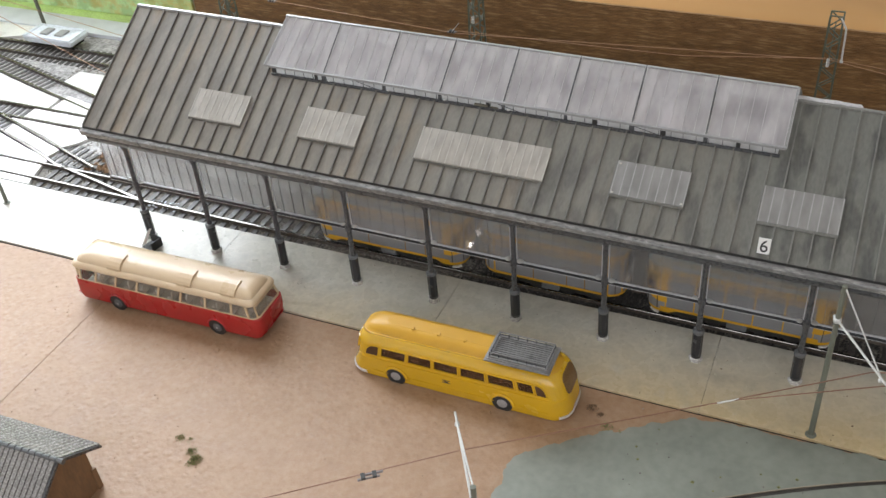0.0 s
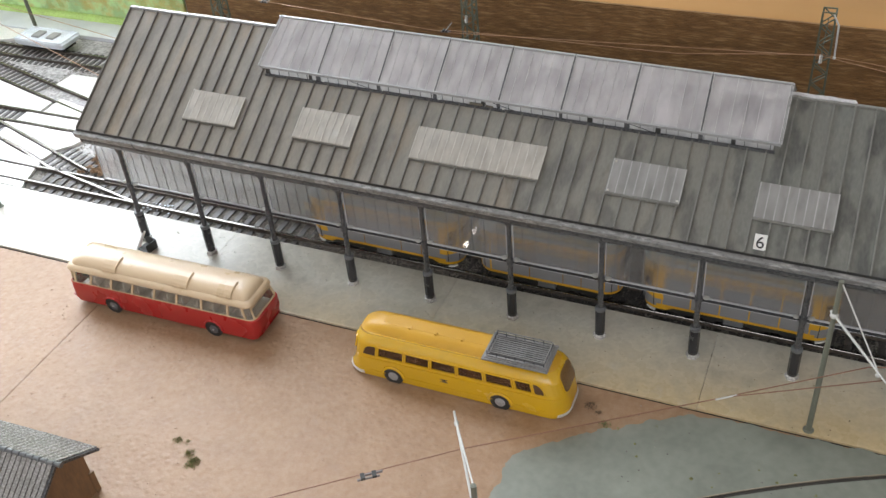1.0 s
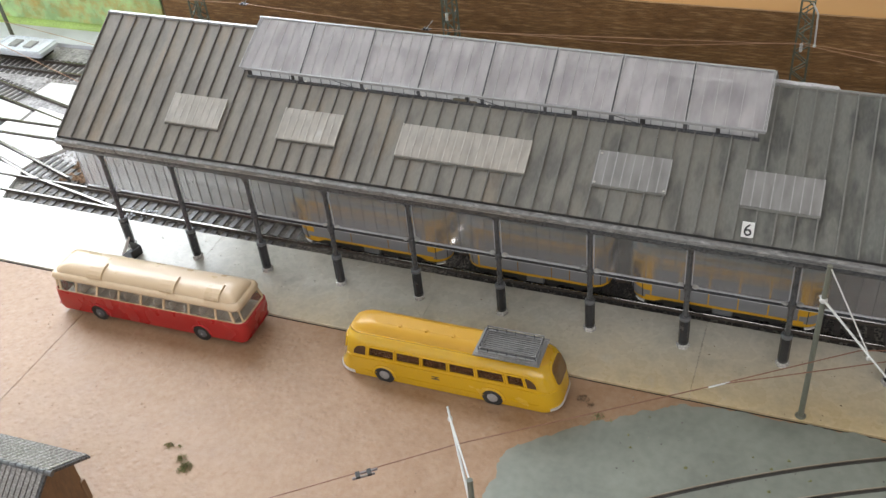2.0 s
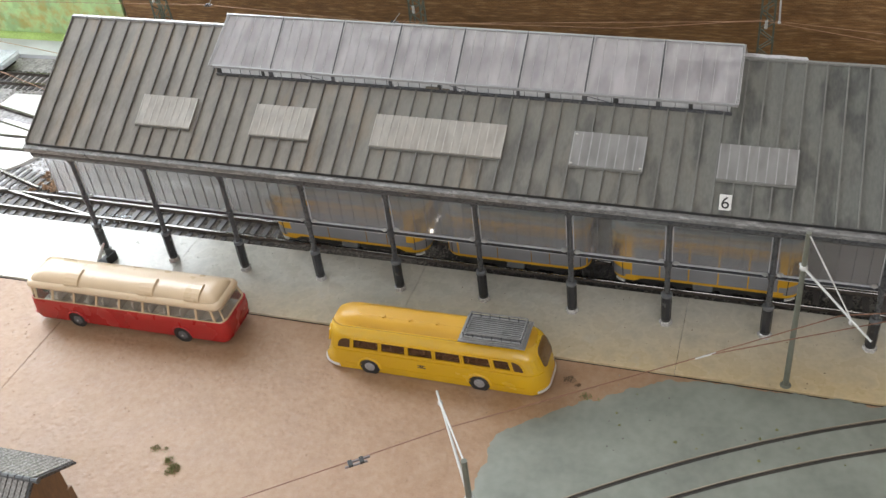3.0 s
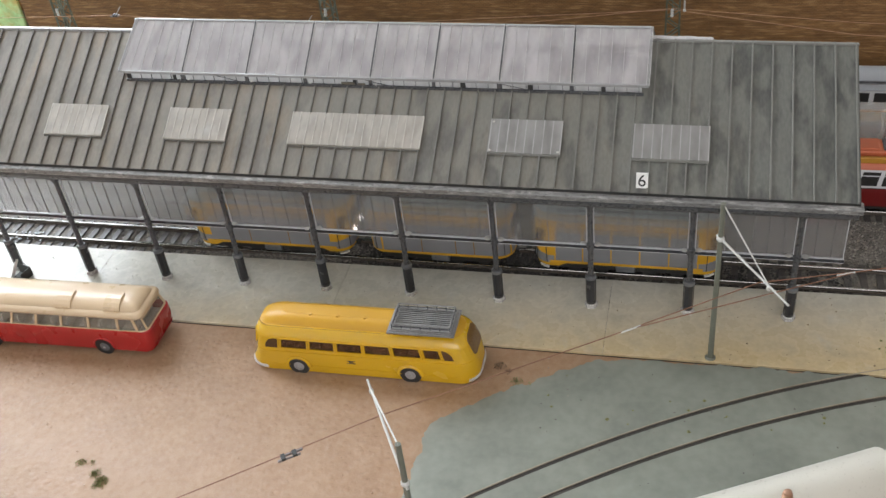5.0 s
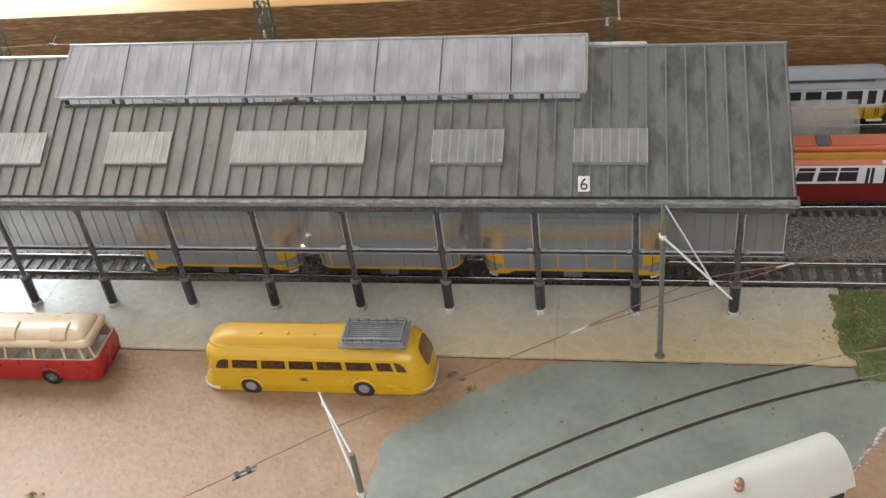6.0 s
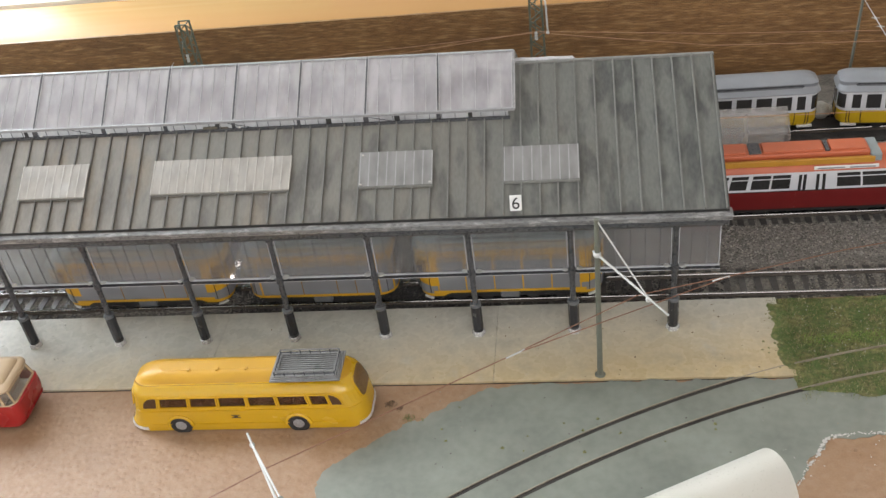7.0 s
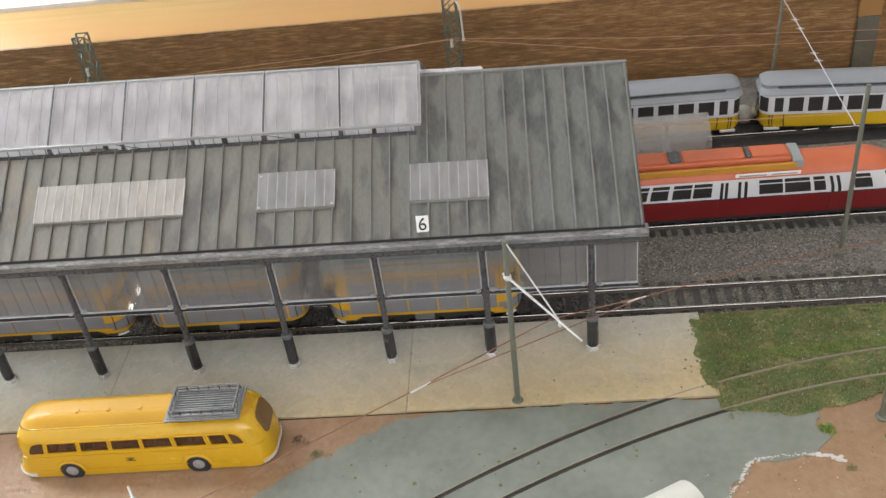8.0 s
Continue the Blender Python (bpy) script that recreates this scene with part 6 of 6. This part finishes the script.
# ---- small buildings ----
def hut():
    ob = thing("hut", -46, -203, -1, 2.0, "brown timber hut with grey tiled gable roof", "hut")
    part("wall", Shape().box(-52, 45, -19, 19, 0, 27, 0.3), M_HUTWALL, ob, "brown timber walling")
    for x0, x1 in ((44.0, 45.2), (-52.2, -51)):
        part("gable", Shape().profile_x([(-19, 27), (19, 27), (0, 42)], x0, x1), M_HUTWALL, ob)
    part("corner_post", Shape().box(44, 46.2, 17, 20, 0, 14, 0.2), M_HUTWALL, ob)
    part("barge_board", Shape().profile_x([(-25, 26.5), (0, 43.5), (25, 26.5), (25, 24.9), (0, 41.6), (-25, 24.9)], 49.0, 50.2), M_IRON, ob)
    for sgn in (-1, 1):
        slope = part("roof_slope", Shape().profile_x([(0, 43.3), (sgn * 25, 26.3), (sgn * 25, 25.1), (0, 42.0)], -57, 50), M_TILE, ob, "grey moulded tile roof slope")
        dy, dz = sgn * 25 / 9, -17.0 / 9
        for row in range(9):
            for k in range(36):
                x = -55.5 + 2.95 * k
                t_ = Shape().profile_x([(row * dy, 43.5 + row * dz - 0.3), ((row + 1.1) * dy, 43.5 + (row + 1.1) * dz + 0.1), ((row + 1.1) * dy, 43.5 + (row + 1.1) * dz + 0.8), (row * dy, 43.5 + row * dz + 0.5)], x - 1.15, x + 1.15)
                TILES.append((t_, slope))
    for k in range(27):
        x = -54.5 + 4 * k
        part("ridge_tile", Shape().rod((x, 0, 43.4), (x + 3.9, 0, 43.6), 1.1, 1.4, 8), M_COLLAR, ob)


TILES = []
hut()
groups = {}
for t_, slope in TILES:
    groups.setdefault(slope, []).append(t_)
for slope, shapes in groups.items():
    verts, faces = [], []
    for t_ in shapes:
        base = len(verts)
        t_.bm.verts.index_update()
        verts += [tuple(v.co * MM) for v in t_.bm.verts]
        faces += [[base + v.index for v in f.verts] for f in t_.bm.faces]
        t_.bm.free()
    soup("roof_tiles", verts, faces, M_TILE, slope)


def pale_car():
    ob = thing("railcar", 391.0, -127.5, -1, 27.0, "white curved-roof railcar with copper roof vent", "railcar")
    prof = []
    for k in range(17):
        a = radians(-62 + 124 * k / 16)
        prof.append((17.0 * math.sin(a) * 0.94, 34.0 + 14.0 * (math.cos(a) - math.cos(radians(62))) / (1 - math.cos(radians(62)))  * 0.92))
    inner = [(y * 0.95, z - 1.2) for y, z in prof][::-1]
    part("roof", Shape().profile_x(prof + inner, -120, 0), M_PALEROOF, ob, "glossy creamy white curved roof", smooth=True)
    part("body", Shape().box(-117, -3, -13, 13, 4, 36.0, 0.5), M_TWHITE, ob)
    for k in range(8):
        x = -112 + 14 * k
        part("window", Shape().box(x, x + 10, -13.4, -12.9, 20, 31, 0.1), M_DARKWIN, ob, "dark side window")
    part("end_window", Shape().box(-3.2, -2.6, -10, 10, 19, 31, 0.1), M_DARKWIN, ob, "dark end window")
    part("underframe", Shape().box(-112, -8, -11, 11, 0.6, 6), M_UNDER, ob)
    part("roof_vent", Shape().turned(-48, -4.8, [(2.0, 45.4), (2.1, 47.5), (1.4, 48.2), (2.0, 49.0), (1.6, 50.4), (0.5, 51.0)], 14), M_BRASS, ob, "small copper roof vent", smooth=True)


pale_car()

# luggage scoop at the foot of a pillar
sc = thing("luggage_scoop", -98.5, -7.0, 0, -12, "small black open scoop leaning on a pillar", "scoop")
tray = part("scoop", Shape().prism([(-5, -4.5), (5.5, -4.5), (5.5, 4), (-5, 4)], 0.0, 0.6).box(4.9, 5.5, -4.4, 4, 0.6, 6.4).box(-4.9, 5.4, 3.3, 4.0, 0.6, 6.8), M_BLACK, sc)
part("side_plate", Shape().slab((-5.3, -4.6, 0.2), (0.6, 0, 0), (-1.0, 8.4, 7.4), 0.8), M_WHITEPL, tray, "white sloping side plate")
part("handle", Shape().rod((-5.6, -2, 0.2), (-3.0, 3.5, 10.5), 0.7), M_WHITEPL, sc, "white slanting bar")

# white service wagon in the left distance
sw = thing("service_wagon", -380, 226, 0, 0, "low white service wagon with two roof panes", "wagon")
bw = Body(58, 26, 3, [(4, 2, 1), (7, 0, 0), (9, 0, 0), (9.8, 0.8, 0.8)])
part("body", bw.band(4, 9.8, top=True, bottom=True), M_BLUE, sw, smooth=True)
for xx in (-13, 4):
    part("roof_pane", Shape().box(xx, xx + 9, -6, 6, 9.6, 11.4, 0.5), M_MULLION, sw, "grey roof pane")
part("underframe", Shape().box(-24, 24, -9, 9, 0.5, 4.2), M_UNDER, sw)
for yy_ in (-12.4, 12.4):
    part("side_rail", Shape().rod((-28, yy_, 10.4), (28, yy_, 10.4), 0.5), M_BLUE, sw)
for xx in (-27.5, 24.5):
    part("end_beam", Shape().box(xx, xx + 3, -12, 12, 9.5, 11.0, 0.3), M_BLUE, sw)

# translucent end hood standing behind the hall
hood = thing("plastic_hood", 425, 146, 0, 0, "cloudy clear plastic hood beside the tram", "plastic hood")
part("pane", Shape().profile_x([(-8, 26), (-4, 35), (2, 41), (10, 44), (10, 44.8), (1.6, 41.7), (-4.6, 35.6), (-8.6, 26.4)], -30, 21), M_HOOD, hood)
part("pane", Shape().profile_x([(10, 28), (10.6, 28), (10.6, 44.4), (10, 44.4)], -30, 21), M_HOOD, hood)
part("stand", Shape().box(-28, 20, 4, 6, -3.6, 31, 0.2), M_HOOD, hood)

# ---- grass, stones and crumbs ----
GRASS = [(421.5, 24.2), (419.6, 8), (417.5, -24), (419, -44), (437, -47), (452, -50), (472, -45), (498, -37), (520, -28), (640, -6), (900, 0), (900, 24.5)]
tagged(part("grass_patch", Shape().prism(ragged(GRASS, 2.2, 1.8, 8.0), -1.3, -0.25), M_GRASS), "olive and brown grass mat beside the tram curve", "grass", kind="structure")


FRINGE = [(423, 22), (415, 21), (413, 12), (416, 4), (412, -4), (415.5, -12), (412.5, -20), (416, -29), (423, -31)]
tagged(part("grass_fringe", Shape().prism(ragged(FRINGE, 1.2, 3.2, 14.0), -0.2, 0.18), M_GRASS), "ragged grass creeping over the platform end", "grass", kind="structure")


def inside(x, y, poly):
    hit = False
    for k in range(len(poly)):
        (x0, y0), (x1, y1) = poly[k - 1], poly[k]
        if (y0 > y) != (y1 > y) and x < (x1 - x0) * (y - y0) / (y1 - y0) + x0:
            hit = not hit
    return hit


rng = random.Random(7)
verts, faces = [], []
n = 0
while n < 15000:
    x, y = 415 + 225 * rng.random() ** 1.2, rng.uniform(-48, 25)
    if noise.noise((x * 0.11, y * 0.16, 12)) < rng.uniform(-0.55, 0.25):
        continue
    edge = 2.0 * noise.noise((x * 0.2, y * 0.2, 5))
    if not inside(x, y + edge, GRASS) or abs(y - curve_y(x) + 0.0) < 1.4 or abs(y - (curve_y(x) - 17.6)) < 1.4:
        continue
    n += 1
    h, a, ln = rng.uniform(0.4, 1.7) * (0.7 + 0.9 * max(0, noise.noise((x * 0.08, y * 0.08, 2)))), rng.uniform(0, 6.28), rng.uniform(0.2, 1.2)
    wv = rng.uniform(0.12, 0.3)
    c, s_ = math.cos(a), math.sin(a)
    i = len(verts)
    verts += [((x - s_ * wv) * MM, (y + c * wv) * MM, -0.4 * MM), ((x + s_ * wv) * MM, (y - c * wv) * MM, -0.4 * MM), ((x + c * ln) * MM, (y + s_ * ln) * MM, (-0.2 + h) * MM)]
    faces.append((i, i + 1, i + 2))
soup("grass_fibres", verts, faces, M_BLADE, label="short olive and straw grass fibres", category="grass")


def fibre_patch(name, count, where, tall, material, label, seed):
    """Short leaning fibres; where gives a place from two random numbers."""
    r_ = random.Random(seed)
    v_, f_ = [], []
    for _ in range(count):
        x, y = where(r_.random(), r_.random())
        x, y = x + r_.gauss(0, 1.2), y + r_.gauss(0, 0.8)
        a, ln, h, wv = r_.uniform(0, 6.28), r_.uniform(0.2, 1.3), tall * r_.uniform(0.3, 1.0), r_.uniform(0.12, 0.3)
        c, s_ = math.cos(a), math.sin(a)
        i = len(v_)
        v_ += [((x - s_ * wv) * MM, (y + c * wv) * MM, -1.0 * MM), ((x + s_ * wv) * MM, (y - c * wv) * MM, -1.0 * MM), ((x + c * ln) * MM, (y + s_ * ln) * MM, (-0.4 + h) * MM)]
        f_.append((i, i + 1, i + 2))
    return soup(name, v_, f_, material, label=label, category="grass")


fibre_patch("green_grass_fibres", 9000, lambda u, v: (428 + 200 * u, -13 + 24 * u * 0.55 + 7 * v), 1.5, M_MOSS, "streak of brighter green grass fibres", 21)
fibre_patch("edge_grass_fibres", 2400, lambda u, v: (414 + 9 * math.sqrt(v) + 2.5 * math.sin(u * 23), -30 + 54 * u), 1.4, M_BLADE, "ragged grass fibres at the platform end", 22)
fibre_patch("kerb_grass_fibres", 2200, lambda u, v: (420 + 190 * u, -49 + 60 * u - 24 * u * u + 5 * math.sin(u * 31) - 7 * v * v), 1.3, M_BLADE, "ragged grass fibres along the tram rail", 25)
fibre_patch("verge_grass_fibres", 1800, lambda u, v: (140 + 48 * u, -171 + 14 * u - 9 * v), 2.0, M_BLADE, "ragged strip of grass fibres beside the roadway", 23)


def stones(name, count, where, size, material, label, seed):
    r_ = random.Random(seed)
    v_, f_ = [], []
    octa = ((1, 0, 0), (0, 1, 0), (-1, 0, 0), (0, -1, 0), (0, 0, 1), (0, 0, -1))
    tri = ((0, 1, 4), (1, 2, 4), (2, 3, 4), (3, 0, 4), (1, 0, 5), (2, 1, 5), (3, 2, 5), (0, 3, 5))
    for _ in range(count):
        x0, x1, y0, y1, z = where[r_.randrange(len(where))]
        x, y = r_.uniform(x0, x1), r_.uniform(y0, y1)
        q = size * r_.uniform(0.55, 1.45)
        a = r_.uniform(0, 6.28)
        i = len(v_)
        for ox, oy, oz in octa:
            ox, oy, oz = ox * r_.uniform(0.6, 1.2), oy * r_.uniform(0.6, 1.2), oz * r_.uniform(0.4, 0.9)
            v_.append(((x + q * (ox * math.cos(a) - oy * math.sin(a))) * MM, (y + q * (ox * math.sin(a) + oy * math.cos(a))) * MM, (z + q * oz) * MM))
        f_ += [tuple(i + k for k in t) for t in tri]
    return soup(name, v_, f_, material, label=label, category="stones")


stones("ballast_stones", 26000, [(392, 520, 50, 100, -3.4), (392, 520, 50, 100, -3.4), (520, 660, 50, 100, -3.4), (425, 640, 24, 52, -3.2), (400, 640, 125, 187, -3.5), (440, 640, 26, 47, -2.8), (0, 120, 25, 49, -2.5), (20, 110, 25, 49, -2.3), (-60, 90, 25, 49, -3.2),
                                 (-240, -110, 48, 98, -3.3), (-330, -230, 160, 205, -3.3)], 0.68, M_STONE, "loose grey and brown ballast stones", 3)
# stones coloured nearly black for the shade below the train in the hall
stones("sooty_stones", 6000, [(100, 398, 24.5, 50, -3.0), (100, 260, 24.5, 50, -2.6)], 0.85, M_SHADEBALLAST, "dark stones on the hall track with underframe shade painted in", 30)
stones("platform_blobs", 210, [(-190, 110, -30, 22, 0.0), (-60, 300, -20, 20, 0.0)], 0.6, M_PLATFORM, "flat raised paint blobs on the platform", 31)
stones("brown_rubble", 160, [(-212, -178, 58, 96, -2.6), (-200, -186, 60, 80, -1.5)], 1.9, M_HUTWALL, "brown rubble heap beside the hall end", 32)
stones("blue_litter", 26, [(-134, -110, 33, 42, -2.2)], 1.2, M_BLUE, "pale bluish litter between the rails", 33)
stones("grass_crumbs", 60, [(424, 520, -30, 22, 0.1), (424, 470, -20, 22, 0.2)], 0.45, M_CHIP, "pale crumbs lying in the grass", 34)
stones("platform_end_crumbs", 26, [(402, 419, -30, 8, 0.1), (412, 419, -30, 20, 0.1)], 0.7, M_TUFT, "olive crumbs at the platform end", 51)
stones("platform_crumbs", 70, [(-60, 415, -33, 22, 0.1), (300, 418, -33, 22, 0.1)], 0.45, M_DEBRIS, "dark crumbs scattered on the platform", 5)
stones("ground_crumbs", 12, [(-140, 240, -200, -38, -0.9), (-100, 60, -160, -70, -0.9), (100, 190, -150, -75, -0.9)], 0.45, M_DEBRIS, "small brown crumbs scattered on the sand", 9)
stones("sand_lumps", 520, [(-160, 240, -210, -38, -1.15), (-160, 40, -210, -38, -1.15), (430, 520, -110, -56, -1.15)], 0.8, M_SAND, "low lumps in the sand plaster", 10)
stones("pavement_weeds", 16, [(228, 300, -84, -48, -0.5), (300, 380, -90, -55, -0.5)], 0.9, M_TUFT, "tiny dark weeds and lumps on the roadway", 52)
stones("pavement_crumbs", 60, [(240, 400, -120, -38, -0.45)], 0.4, M_STONE, "pale crumbs scattered on the roadway", 12)
crust = thing("plaster_crust", label="broken white plaster crust along the sand edge", category="plaster crust", kind="structure")
rc = random.Random(77)
CRUST_LINE = [(407, -104), (413, -93), (419, -86), (422, -80), (426, -75.5), (433, -74.2), (441, -73.6), (449, -73.0), (456, -73.6), (462, -75.6), (466, -78)]
for (xa, ya), (xb, yb) in zip(CRUST_LINE, CRUST_LINE[1:]):
    n = 20
    for k in range(n):
        f = (k + rc.uniform(0.1, 0.9)) / n
        cx, cy, q = xa + (xb - xa) * f + rc.gauss(0, 0.35), ya + (yb - ya) * f + rc.gauss(0, 0.45), rc.uniform(0.25, 0.85) ** 1.5 * (1.35 if 416 < xa < 430 or xa > 445 else 0.7)
        ring = [(cx + q * rc.uniform(0.7, 1.5) * math.cos(a), cy + 0.7 * q * rc.uniform(0.7, 1.4) * math.sin(a)) for a in (0.0, 1.05, 2.1, 3.14, 4.2, 5.2)]
        part("crust", Shape().prism(ragged(ring, 0.5, 0.5, cx), -0.95, -0.62 + rc.uniform(0, 0.35)), M_CRUST, crust)
stones("edge_flakes", 16, [(404, 428, -100, -77, -0.6), (424, 452, -82, -74, -0.6), (440, 460, -100, -80, -0.8)], 0.4, M_CRUST, "white plaster flakes along the sand edge", 15)


def tuft(x, y, size, count, seed, material=None, label="small olive green foam grass tuft on the sand"):
    ob = thing("grass_tuft", x, y, -1, 0, label, "grass tuft", "grass tufts")
    r_ = random.Random(seed)
    s = Shape()
    for _ in range(count):
        a, d = r_.uniform(0, 6.28), size * r_.random() ** 0.7
        bx, by = d * math.cos(a), d * math.sin(a)
        h = size * r_.uniform(0.25, 0.75) * (1.2 - d / size)
        q = size * r_.uniform(0.06, 0.15)
        vs = [s.bm.verts.new((bx + q * r_.uniform(-1, 1), by + q * r_.uniform(-1, 1), zz)) for zz in (0.0, 0.0, h * 0.6, h)]
        for f in ((0, 1, 2), (0, 1, 3), (1, 2, 3), (0, 2, 3)):
            s.bm.faces.new([vs[k] for k in f])
    part("tuft", s, material or M_TUFT, ob)


for k, (x, y, q, c) in enumerate(((35, -151.5, 4.0, 170), (30, -147.5, 3.3, 120), (33, -154.5, 2.4, 60), (18.5, -141.5, 3.0, 90), (24.5, -141, 2.2, 50), (227, -60, 3.4, 90), (252, -53, 1.8, 30), (467, -82, 2.8, 90), (188, -168, 4.0, 90), (178, -173, 3.0, 60))):
    tuft(x, y, q, c, 40 + k)
tuft(462.5, -59, 4.2, 220, 58, M_MOSS, "bright green foam grass tuft beside the roadway")
tuft(489, -66, 3.6, 120, 59, M_MOSS, "bright green foam grass tuft beside the roadway")
for k, (x, y, q) in enumerate(((216.5, -50.0, 3.6), (222.0, -53.0, 2.4))):
    tuft(x, y, q, 80, 60 + k, M_DEBRIS, "small dark brown foam clump on the sand")
